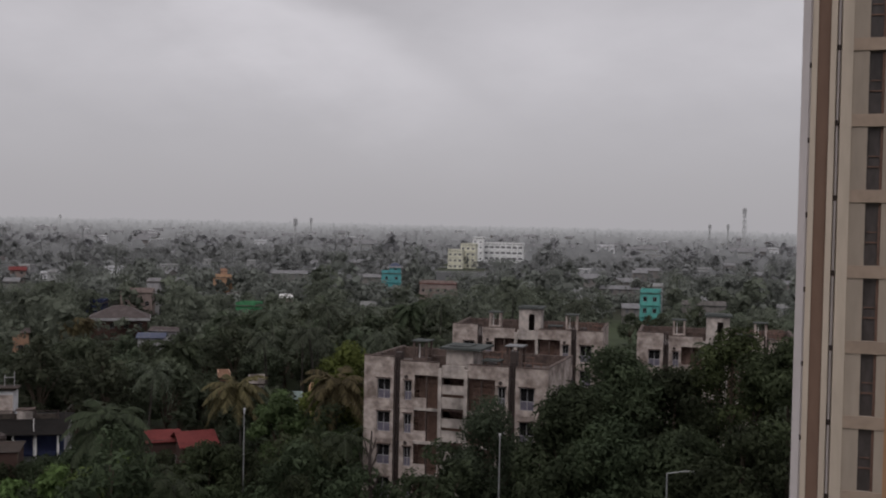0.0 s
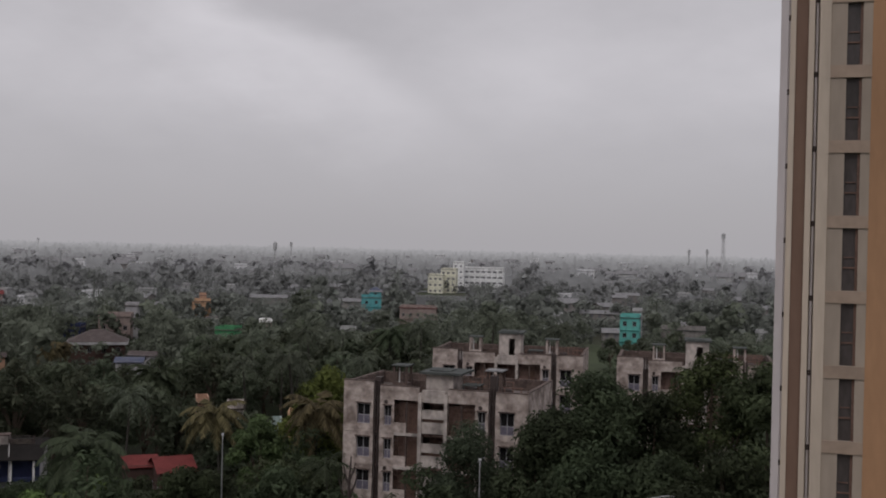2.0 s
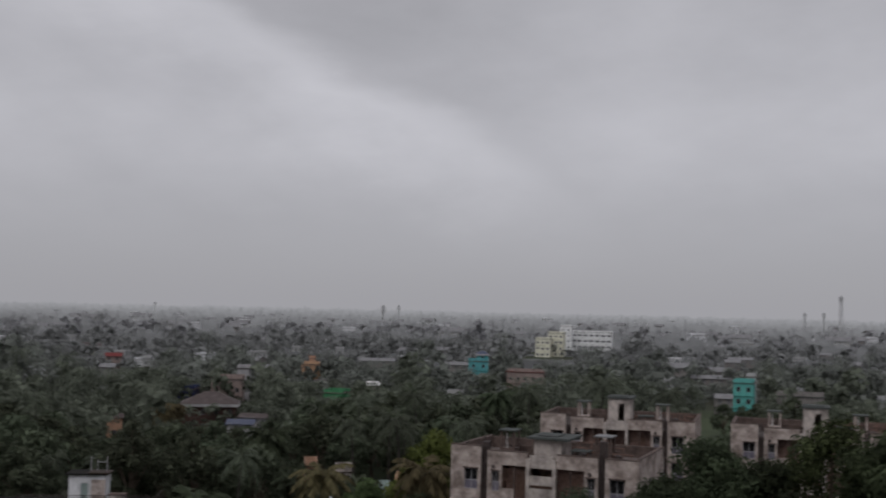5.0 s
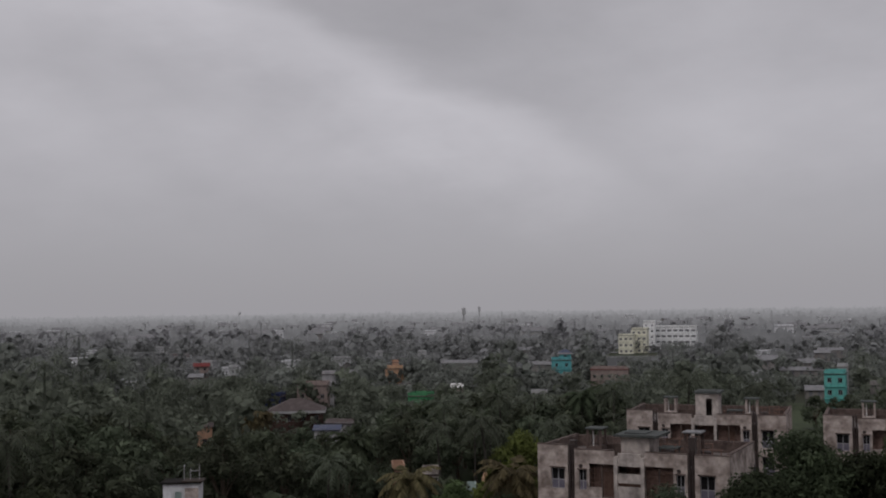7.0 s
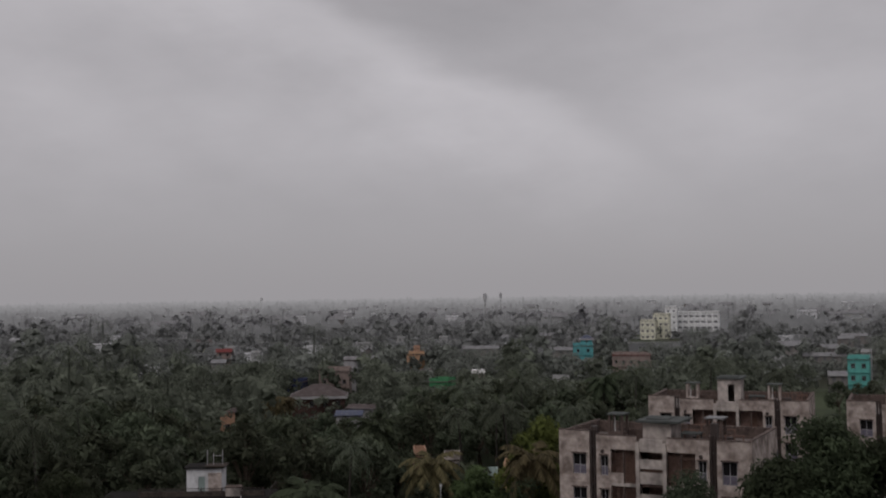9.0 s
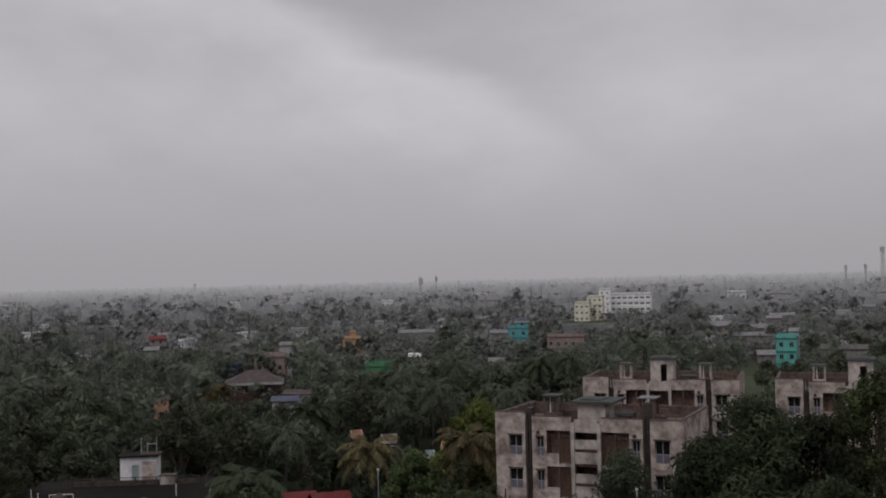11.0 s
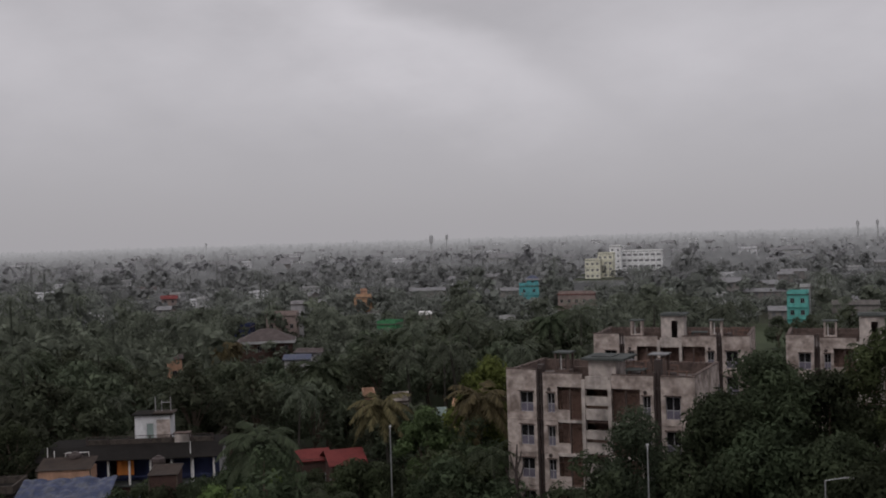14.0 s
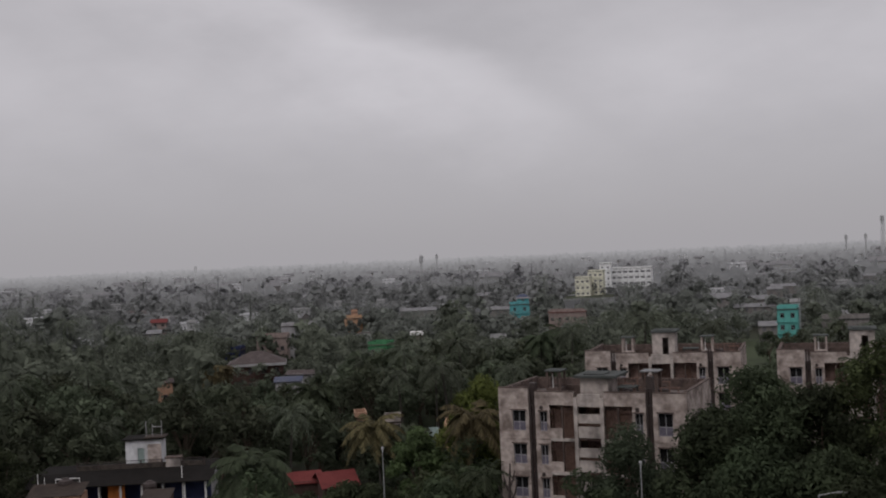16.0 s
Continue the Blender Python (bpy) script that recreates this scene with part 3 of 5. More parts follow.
        part("roof_tank", Geo().tube([(x, y, TOP), (x, y, TOP + 0.9), (x, y, TOP + 1.05)], [0.5, 0.5, 0.2], 12), M_PIPE, b, "black plastic water tank")
    part("low_wall", Geo().box(U(10.2), U(13.0), 3.4, 3.55, TOP, 16.0), M_PLASTER_OLD, b)
    part("low_wall", Geo().box(U(3.4), U(6.9), 4.3, 4.45, TOP, 16.3), M_PLASTER_OLD, b)
    part("tank_slab", Geo().box(U(10.4), U(12.0), 0.8, 2.2, 16.5, 16.62).box(U(10.5), U(10.6), 0.9, 1.0, TOP, 16.5).box(U(11.8), U(11.9), 2.0, 2.1, TOP, 16.5), M_SLAB, b, "pale slab on short legs")
    # exhaust fan housings on the narrow walls
    for u in (3.9, 12.3):
        for k in (2, 4):
            part("exhaust_fan", Geo().tube([(U(u), -0.05, k * FL + 2.75), (U(u), 0.02, k * FL + 2.75)], [0.17, 0.2], 12), M_PIPE, b, "round black exhaust opening")
    return b


housing_block("weathered pinkish plaster five-storey flats with rusty balconies", pose(-7.1, 99.8, 0, 0, 0, -18.5), 1.05, 10.0, 1)
housing_block("stained pale five-storey flats with white stair head", pose(1.2, 132.2, 0, 0, 0, -12), 1.10, 11.0, 2)
housing_block("pale five-storey flats half hidden behind a large tree", pose(22.5, 126.4, 0, 0, 0, -13), 1.08, 11.0, 3)


# ---------------------------------------------------------------- tower
def tower():
    FLOOR, BASE, TOPZ = 3.05, 2.85, 47.0
    t = thing("residential_tower", "tall cream, brown and tan residential tower", "tower", pose(14.4, 44.9, 0, 0, 0, -18))
    part("end_strip", Geo().box(0.04, 0.34, 0.0, 13, 0, TOPZ), M_PALE, t, "pale lilac-white end strip")
    part("cream_fin", Geo().box(0.42, 0.64, -0.02, 1.2, 0, TOPZ), M_CREAM, t)
    part("groove_wall", Geo().box(0.34, 0.42, 0.25, 1.2, 0, TOPZ), M_BROWN, t)
    part("brown_panel", Geo().box(0.64, 1.13, 0.12, 1.2, 0, TOPZ), M_BROWN, t, "dark brown painted recess")
    part("cream_fin", Geo().box(1.13, 1.36, -0.1, 1.2, 0, TOPZ), M_CREAM, t)
    part("groove_wall", Geo().box(1.36, 1.56, 0.3, 1.2, 0, TOPZ), M_BEIGE, t)
    for x, y in ((0.38, 0.12), (1.46, 0.14)):
        pipe = part("drainpipe", Geo().tube([(x, y, 0), (x, y, TOPZ)], [0.05, 0.05], 8), M_PALE, t, "slim pale drainpipe")
        for k in range(15):
            z = BASE + FLOOR * k - (0.2 if x > 1 else 0.9)
            part("pipe_socket", Geo().tube([(x, y, z), (x, y, z + 0.22)], [0.075, 0.085], 8), M_PIPE, pipe)
    part("cream_pier", Geo().box(1.56, 2.0, -0.06, 1.2, 0, TOPZ), M_CREAM, t)
    slots = [(2.62, 3.22, BASE + FLOOR * k + 0.26, BASE + FLOOR * (k + 1) - 0.26) for k in range(-1, 14)]
    slots = [(a, c, max(z0, 0.3), z1) for a, c, z0, z1 in slots]
    part("beige_wall", Geo().wall(2.0, 3.58, 0, TOPZ, 0.0, 0.3, slots), M_BEIGE, t)
    for k in range(15):
        z = BASE + FLOOR * k
        part("floor_band", Geo().box(2.0, 3.58, -0.05, -0.003, z - 0.25, z + 0.25), M_BAND, t, "tan painted floor band")
    for a, c, z0, z1 in slots:
        win = new("slot_window")
        win.parent = t
        part("pane", Geo().box(a, c, 0.2, 0.22, z0, z1), M_SLOT_GLASS, win)
        part("frame", Geo().box(a, c, 0.14, 0.19, z0 + 0.9, z0 + 0.96).box(c - 0.1, c, 0.12, 0.19, z0, z0 + 0.9).box(c - 0.1, c, 0.12, 0.19, z0 + 0.96, z1).box(a + 0.06, c - 0.14, 0.15, 0.18, z1 - 1.2, z1 - 1.16), M_GRILLE, win)
    part("tan_wall", Geo().box(3.58, 5.36, -0.02, 0.3, 0, TOPZ), M_TAN, t, "tan-orange painted wall")
    # balcony bay and the wall beyond
    holes = [(5.36, 8.2, BASE + FLOOR * k + 0.1, BASE + FLOOR * (k + 1) - 0.35) for k in range(-1, 14)]
    holes = [(a, c, max(z0, 0.3), z1) for a, c, z0, z1 in holes]
    part("balcony_front", Geo().wall(5.36, 8.2, 0, TOPZ, 0.0, 0.3, holes), M_BEIGE, t)
    part("balcony_back", Geo().box(5.36, 8.2, 1.6, 1.8, 0, TOPZ), M_CREAM, t)
    part("balcony_side", Geo().box(5.16, 5.36, 0.3, 1.8, 0, TOPZ), M_TAN, t)
    for a, c, z0, z1 in holes:
        part("balcony_parapet", Geo().box(a, c, 0.08, 0.2, z0, z0 + 0.85), M_BEIGE, t)
        part("balcony_rail", Geo().box(a, c, 0.1, 0.16, z0 + 1.0, z0 + 1.06), M_GRILLE, t)
        window(t, pose(a + 0.5, 1.52, z0 + 0.1), 1.6, 2.0)
        part("floor_slab", Geo().box(a, c, 0.3, 1.6, z0 - 0.16, z0), M_BEIGE, t)
    part("tan_wall", Geo().box(8.2, 12.0, -0.02, 0.3, 0, TOPZ), M_TAN, t)
    part("core", Geo().box(0.34, 12.0, 1.8, 13, 0, TOPZ - 1), M_CREAM, t)
    part("roof", Geo().box(0.2, 12.0, 0.3, 13, TOPZ - 1, TOPZ - 0.7), M_ROOF, t)
    return t


tower()


# ---------------------------------------------------------------- houses
def house(label, x, y, rot, w, d, h, wall, roof="flat", roof_mat=None, storeys=2, cols=3, over=0.5, rise=1.6, category="house", win=(0.95, 1.2), group="houses among the trees", plain=False):
    """A small house centred at (x, y): four walls with through openings, windows and a roof."""
    ob = thing("house", label, category, pose(x, y, 0, 0, 0, rot), group)
    fl = h / storeys
    T = 0.22

    def holes(length):
        n = max(1, round(cols * length / w))
        out = []
        for k in range(storeys):
            for i in range(n):
                cx = length * (i + 0.5) / n
                out.append((cx - win[0] / 2, cx + win[0] / 2, k * fl + 0.9, min(k * fl + 0.9 + win[1], (k + 1) * fl - 0.25)))
        return out

    for length, m in ((w, pose(-w / 2, -d / 2, 0)), (d - 2 * T, pose(w / 2, -d / 2 + T, 0, 0, 0, 90)), (w, pose(w / 2, d / 2, 0, 0, 0, 180)), (d - 2 * T, pose(-w / 2, d / 2 - T, 0, 0, 0, -90))):
        hs = holes(length)
        o = part("wall", Geo().wall(0, length, 0, h, 0, T, hs), wall, ob)
        o.matrix_basis = m
        for q in hs:
            if plain:
                if length == w and m.translation.y < 0:
                    o = part("window", Geo().box(q[0], q[1], 0.1, 0.14, q[2], q[3]), M_FAR_WINDOW, ob)
                    o.matrix_basis = m
                continue
            window(ob, m @ pose(q[0], 0.08, q[2]), q[1] - q[0], q[3] - q[2])
    rm = roof_mat or M_ROOF
    W2, D2 = w / 2 + over, d / 2 + over
    if roof == "flat":
        part("roof", Geo().box(-w / 2 - over * 0.5, w / 2 + over * 0.5, -d / 2 - over * 0.5, d / 2 + over * 0.5, h, h + 0.18), rm, ob)
        pr = Geo().box(-w / 2, w / 2, -d / 2, -d / 2 + 0.15, h + 0.182, h + 0.9).box(-w / 2, w / 2, d / 2 - 0.15, d / 2, h + 0.182, h + 0.9)
        pr.box(-w / 2, -w / 2 + 0.15, -d / 2 + 0.15, d / 2 - 0.15, h + 0.182, h + 0.9).box(w / 2 - 0.15, w / 2, -d / 2 + 0.15, d / 2 - 0.15, h + 0.182, h + 0.9)
        part("parapet", pr, wall, ob)
        for k in range(1, storeys):
            part("floor_ledge", Geo().box(-w / 2 - 0.35, w / 2 + 0.35, -d / 2 - 0.35, -d / 2 - 0.003, k * fl - 0.1, k * fl + 0.05), wall, ob)
    elif roof == "hip":
        r = max(w / 2 - d / 2, 0.6)
        a, b_, c, e = (-W2, -D2, h), (W2, -D2, h), (W2, D2, h), (-W2, D2, h)
        p, q = (-r, 0, h + rise), (r, 0, h + rise)
        part("roof", Geo().quad(a, b_, q, p).quad(b_, c, q).quad(c, e, p, q).quad(e, a, p).quad(e, c, b_, a), rm, ob)
        part("fascia", Geo().box(-W2, W2, -D2 - 0.05, -D2, h - 0.5, h + 0.05).box(W2, W2 + 0.05, -D2, D2, h - 0.5, h + 0.05).box(-W2 - 0.05, -W2, -D2, D2, h - 0.5, h + 0.05), P_GREY, ob, "pale eaves board")
    else:
        a, b_, c, e = (-W2, -D2, h - 0.15), (W2, -D2, h - 0.15), (W2, D2, h - 0.15), (-W2, D2, h - 0.15)
        p, q = (-W2, 0, h + rise), (W2, 0, h + rise)
        part("roof", Geo().quad(a, b_, q, p).quad(c, e, p, q).quad(*[Vector(v) - Vector((0, 0, 0.08)) for v in (p, q, b_, a)]).quad(*[Vector(v) - Vector((0, 0, 0.08)) for v in (q, p, e, c)]), rm, ob)
        part("gable", Geo().quad((-w / 2, -d / 2, h), (-w / 2, 0, h + rise - 0.1), (-w / 2, d / 2, h)), wall, ob)
        part("gable", Geo().quad((w / 2, d / 2, h), (w / 2, 0, h + rise - 0.1), (w / 2, -d / 2, h)), wall, ob)
    return ob


# houses close to the housing estate
house("grey sheet hip-roofed house with pale eaves", -71.0, 240, 14, 11.6, 9, 6.3, M_BRICKISH, "hip", M_TIN_GREY, 2, 4, 0.6, 2.5)
house("low shed under a blue sheet roof", -58.3, 219, 8, 5.0, 4.5, 4.5, P_GREY, "gable", M_TARP, 1, 2, 0.4, 0.7)
house("low shed under a grey sheet roof", -57.5, 229, -6, 6.5, 4.5, 4.8, P_GREY, "gable", M_TIN_GREY, 1, 2, 0.4, 0.6)
house("unfinished brown brick house behind a hip roof", -80, 286, 10, 8.0, 8, 8.4, P_PINK, "flat", M_ROOF, 2, 3)
house("narrow brown brick house with roof clutter", -79.5, 300, 10, 3.4, 6, 10.4, P_GREY, "flat", M_TIN_GREY, 2, 2)
house("house with blue painted upper walls", -90, 284, 5, 4.2, 6, 5.6, P_BLUE, "flat", M_ROOF, 2, 2)
house("bright orange two-storey house", -77.6, 383, 15, 6.0, 7, 7.3, P_ORANGE, "flat", M_ROOF, 2, 2)
house("pale peach roof room of an orange house", -78.6, 390, 15, 2.2, 4, 9.0, P_PEACH, "flat", M_ROOF, 3, 1, 0.3)
house("small green shed beside an orange house", -66.2, 343, 5, 3.2, 4, 4.4, P_GREEN, "gable", M_TIN_GREY, 1, 1, 0.3, 0.5)
house("green painted house among light trees", -49.0, 276, -10, 5.0, 6, 6.4, P_GREEN, "flat", M_ROOF, 2, 2)
house("small hut under a white sheet roof", -42.7, 297, 5, 3.0, 3.5, 7.2, P_PINK, "gable", M_WHITEWASH, 2, 2, 0.3, 0.8)
house("long low grey flat-roofed house behind the flats", 66.5, 279, -14, 11.0, 7, 8.6, P_FAR_BUFF, "flat", M_SLAB, 2, 5)
house("teal house with open verandah", -19.0, 394, 4, 7.0, 7, 9.4, P_TEAL, "flat", M_ROOF, 3, 2)
house("teal roof room with blue pyramid roof", -18.0, 402, 4, 4.2, 4.2, 11.6, P_TEAL, "hip", M_TARP, 4, 1, 0.4, 1.2)
house("long low red-brown house with flat roof", -1.7, 372, -5, 12.4, 6, 7.3, P_PINK, "flat", M_TIN_RED, 2, 5)
house("long white four-storey flat-roofed institute", 36.5, 704, -8, 29.0, 14, 14.2, P_BRIGHT, "flat", M_SLAB, 4, 8, win=(2.6, 1.25), plain=True, category="building")
house("tall white stair room of the institute", 21.5, 690, -8, 7.0, 8, 17.8, P_BRIGHT, "flat", M_SLAB, 5, 2, win=(1.2, 1.1), plain=True, category="building")
house("pale yellow stepped wing of the institute", 15.0, 664, -8, 9.0, 12, 14.0, P_YELLOW, "flat", M_SLAB, 4, 3, win=(1.5, 1.2), plain=True, category="building")
house("pale yellow low wing of the institute", 7.2, 655, -8, 8.6, 12, 10.6, P_YELLOW, "flat", M_SLAB, 3, 3, win=(1.5, 1.2), plain=True, category="building")
house("bright turquoise painted four-storey narrow house", 52.5, 277, -14, 4.8, 7, 11.6, P_TURQ, "flat", M_SLAB, 4, 2)
house("white roof room behind a turquoise house", 55.4, 283, -14, 2.4, 4, 12.8, P_FAR_PALE, "flat", M_ROOF, 4, 1)
house("pale yellow house in distant trees", -207.4, 503, 20, 8.6, 8, 6.3, P_YELLOW, "gable", M_TIN_GREY, 2, 3, 0.6, 1.6)
house("red-brown house in distant trees", -172, 441, 20, 6.0, 7, 5.4, P_PINK, "gable", M_TIN_RED, 2, 2, 0.5, 1.2)
house("pink house in distant trees", -236, 492, 25, 6.0, 7, 6.2, P_PINK, "flat", M_ROOF, 2, 2)
house("small peach hut with tin roof", -85.5, 221, 22, 3.0, 3.5, 4.7, P_PEACH, "gable", M_TIN_GREY, 1, 1, 0.35, 0.6)
house("half-ruined peach house behind a palm", -30.4, 152, 14, 1.7, 4, 6.4, P_PEACH, "flat", M_THATCH, 3, 2, 0.3)
house("whitewashed house top with dark openings", -25.3, 149, 8, 2.2, 4, 6.2, P_STAIR, "flat", M_THATCH, 3, 2, 0.3)
house("orange house with teal end wall", -16.4, 146, 4, 2.6, 5, 5.6, P_ORANGE, "flat", M_THATCH, 2, 1, 0.3)
house("pale teal outbuilding by an orange house", -18.9, 143, 6, 1.3, 3, 5.0, P_PALE_TEAL, "flat", M_TIN_GREY, 1, 1, 0.2, win=(0.5, 0.8))
house("brown house with dull thatch roof", -12.6, 148, 2, 5.0, 5, 5.0, P_PINK, "gable", M_THATCH, 2, 2, 0.4, 0.9)
house("cottage under a red tin roof", -31.7, 124, 18, 3.4, 4.6, 3.7, M_BRICKISH, "gable", M_TIN_RED, 1, 2, 0.3, 0.8)
house("cottage under a bright red tin roof", -27.6, 122.0, 26, 3.6, 4.8, 3.7, M_BRICKISH, "gable", M_TIN_RED, 1, 2, 0.45, 1.15)
house("small house with rusty red roof by the trees", 26.5, 110, -15, 3.0, 4, 3.6, P_GREY, "gable", M_TIN_RED, 1, 1, 0.3, 0.6)


def long_house():
    """Two-storey house with a black felt verandah roof, white posts and a roof room."""
    h = thing("long_house", "long house with black felt roof and white verandah posts", "house", pose(-49.0, 112.6, 0, 0, 0, 10))
    part("wall", Geo().wall(-9.3, 9.3, 0, 6.4, 1.9, 2.1, [(-6, -5, 3.4, 5.4), (-2.6, -1.6, 3.2, 5.4), (3.4, 4.4, 3.4, 5.2)]), P_BLUE, h)
    part("back_wall", Geo().box(-9.3, 9.3, 6.8, 7.0, 0, 6.4), P_GREY, h)
    part("side_wall", Geo().box(-9.3, -9.1, 2.1, 6.8, 0, 6.4), P_GREY, h)
    part("side_wall", Geo().box(9.1, 9.3, 2.1, 6.8, 0, 6.4), P_GREY, h)
    part("orange_wall", Geo().box(-1.45, 0.35, 0.4, 0.48, 3.9, 5.6), M_ORANGE, h, "orange painted stretch of wall")
    part("upper_floor", Geo().box(-9.3, 9.3, -0.6, 1.896, 2.8, 3.0), M_SLAB, h)
    part("lower_wall", Geo().box(-9.3, 9.3, -0.4, -0.2, 0, 2.8), M_BRICKISH, h)
    rf = Geo()
    rf.quad((-9.9, -1.0, 5.85), (9.9, -1.0, 5.85), (9.9, 2.2, 6.75), (-9.9, 2.2, 6.75)).quad((-9.9, 2.2, 6.65), (9.9, 2.2, 6.65), (9.9, -1.0, 5.75), (-9.9, -1.0, 5.75))
    rf.quad((-9.9, -1.0, 5.75), (9.9, -1.0, 5.75), (9.9, -1.0, 5.85), (-9.9, -1.0, 5.85))
    part("verandah_roof", rf, M_TAR_ROOF, h, "sloping black felt roof")
    part("roof", Geo().box(-9.6, 9.6, 2.2, 7.2, 6.4, 6.75), M_TAR_ROOF, h)
    for i in range(9):
        x = -9.0 + i * 2.25
        part("post", Geo().box(x, x + 0.2, -0.55, -0.38, 3.0, 5.88), M_WHITEWASH, h, "white painted post")
    part("railing", Geo().box(-9, 9, -0.5, -0.44, 3.85, 3.92), P_BLUE, h)
    part("parapet", Geo().box(-5.4, 8.6, 3.2, 3.3, 6.752, 7.3), M_PARAPET, h, "dark brown roof parapet")
    for q in range(7):
        part("rail_post", Geo().box(-5.4 + q * 2.3, -5.25 + q * 2.3, 3.08, 3.198, 6.752, 7.6), M_PIPE, h)
    part("roof_rail", Geo().box(-5.4, 8.6, 3.1, 3.16, 7.6, 7.66), M_PIPE, h, "thin dark roof rail")
    part("side_railing", Geo().box(9.3, 9.36, 2.4, 7.0, 7.6, 7.66).box(9.3, 9.36, 2.4, 2.46, 6.752, 7.6).box(9.3, 9.36, 6.9, 6.96, 6.752, 7.6), M_PIPE, h)
    RT = 9.8
    rr = Geo().wall(-0.1, 3.8, 6.752, RT, 3.4, 3.6, [(1.2, 1.95, 6.76, 8.9)])
    rr.box(-0.1, 0.1, 3.6, 6, 6.752, RT).box(3.6, 3.8, 3.6, 6, 6.752, RT).box(0.1, 3.6, 5.8, 6, 6.752, RT)
    room = part("roof_room", rr, P_WHITE, h, "white roof room with stained walls")
    part("stained_wall", Geo().box(2.3, 3.8, 3.37, 3.397, 6.752, 9.3), M_PLASTER, room, "peeling damp-stained plaster")
    part("roof_sheet", Geo().box(2.0, 4.3, 3.0, 5.2, RT + 0.162, RT + 0.3), M_THATCH, room, "rotting brown roof cover")
    part("door", Geo().box(1.2, 1.95, 3.5, 3.54, 6.76, 8.9), P_PALE_TEAL, room, "pale blue-green door")
    part("roof_slab", Geo().box(-0.4, 4.1, 3.1, 6.3, RT, RT + 0.16), M_TAR_ROOF, room)
    for x, top in ((2.0, 11.7), (2.7, 11.3), (3.7, 11.7)):
        part("rod", Geo().tube([(x, 4.5, RT + 0.16), (x, 4.5, top)], [0.05, 0.045], 5), P_GREY, room)
    part("cross_rod", Geo().box(2.7, 3.7, 4.47, 4.53, 11.0, 11.07), P_GREY, room)
    part("tank_stand", Geo().box(4.3, 5.9, 3.0, 4.2, 6.752, 7.7), P_STAIR, h, "low pale tank plinth")
    for x, z in ((-8.6, 7.3), (-7.9, 6.9), (6.6, 7.4)):
        part("vent_pipe", Geo().tube([(x, -0.2, 3.0), (x, -0.2, z)], [0.05, 0.05], 6), M_WHITEWASH, h, "white plastic pipe")
    part("tank_lid", Geo().box(4.2, 6.0, 2.9, 4.3, 7.702, 7.8), M_PLASTER_OLD, h)
    return h


long_house()


def lean_to(label, x, y, rot, w, d, h0, h1, mat, wall):
    """A shed with one sloping sheet roof on a plain walled base."""
    s = thing("shed", label, "shed", pose(x, y, 0, 0, 0, rot), "sheds by the long house")
    part("wall", Geo().box(-w / 2 + 0.2, w / 2 - 0.2, -d / 2 + 0.2, d / 2 - 0.2, 0, h0 - 0.1), wall, s)
    n, k, fold = (30, 18, 0.27) if mat is M_TARP else (8, 4, 0.03)
    r = Geo()

    def pt(a, b):
        u, v = a / n, b / k
        f = noise.noise((u * 7 + x, v * 3 + y, 1.0)) + 0.5 * noise.noise((u * 15 + x, v * 6, 5.0))
        return (-w / 2 + w * u + 0.5 * fold * f, -d / 2 + d * v + (fold * 2 * noise.noise((u * 9, v, 8.0)) if b == 0 else 0), h0 + (h1 - h0) * v + fold * f - 0.15 * math.sin(math.pi * u) * math.sin(math.pi * v))

    for i in range(n):
        for j in range(k):
            r.quad(pt(i, j), pt(i + 1, j), pt(i + 1, j + 1), pt(i, j + 1))
    part("roof_sheet", r, mat, s)
    e = Geo().box(-w / 2 + 0.1, -w / 2 + 0.22, -d / 2 + 0.1, -d / 2 + 0.22, 0, h0).box(w / 2 - 0.22, w / 2 - 0.1, -d / 2 + 0.1, -d / 2 + 0.22, 0, h0)
    part("post", e, M_TRUNK, s)
    return s


lean_to("shed under sagging blue tarpaulins", -50.0, 99.5, 12, 9.0, 5.5, 4.4, 6.0, M_TARP, M_BRICKISH)
lean_to("shed under a dull brown thatch roof", -53.0, 106.4, 12, 5.6, 3.4, 6.2, 6.9, M_THATCH, P_PEACH)
lean_to("low lean-to under a blue plastic sheet", -44.0, 98.0, 12, 4.0, 3.0, 4.0, 4.8, M_TARP, M_BRICKISH)
lean_to("brown rendered shed with sheet roof", -41.5, 104.0, 12, 3.0, 4.0, 6.3, 6.6, M_THATCH, M_BRICKISH)

house("low brown house with a pierced roof parapet", -58.5, 101.0, 12, 6.0, 5, 5.0, M_PARAPET, "flat", M_TAR_ROOF, 2, 3)


def roof_tank(label, x, y, z, r, h):
    """Ribbed plastic water tank with a lid, on a slim brick stand."""
    t = thing("water_tank", label, "water tank", pose(x, y, 0), "roof water tanks")
    part("stand", Geo().box(-r * 0.8, r * 0.8, -r * 0.8, r * 0.8, 0, z), M_BRICKISH, t)
    rings = [(0, 0, z + h * q) for q in (0, 0.06, 0.3, 0.34, 0.38, 0.62, 0.66, 0.7, 0.86, 1.0)]
    part("tank", Geo().tube(rings, [r * q for q in (0.96, 1, 1, 1.05, 1, 1, 1.05, 1, 0.95, 0.45)], 14), M_PIPE, t, "black ribbed plastic tank")
    part("lid", Geo().tube([(0, 0, z + h), (0, 0, z + h + 0.1)], [r * 0.42, r * 0.38], 12), M_PIPE, t)
    return t


p = polar(-26.1, 120.5)
roof_tank("black plastic water tank beside the thatched shed", p.x, p.y, 6.2, 0.75, 1.1)
p = polar(-22.1, 115.5)
roof_tank("black plastic water tank behind a brown shed", p.x, p.y, 5.9, 0.7, 1.2)

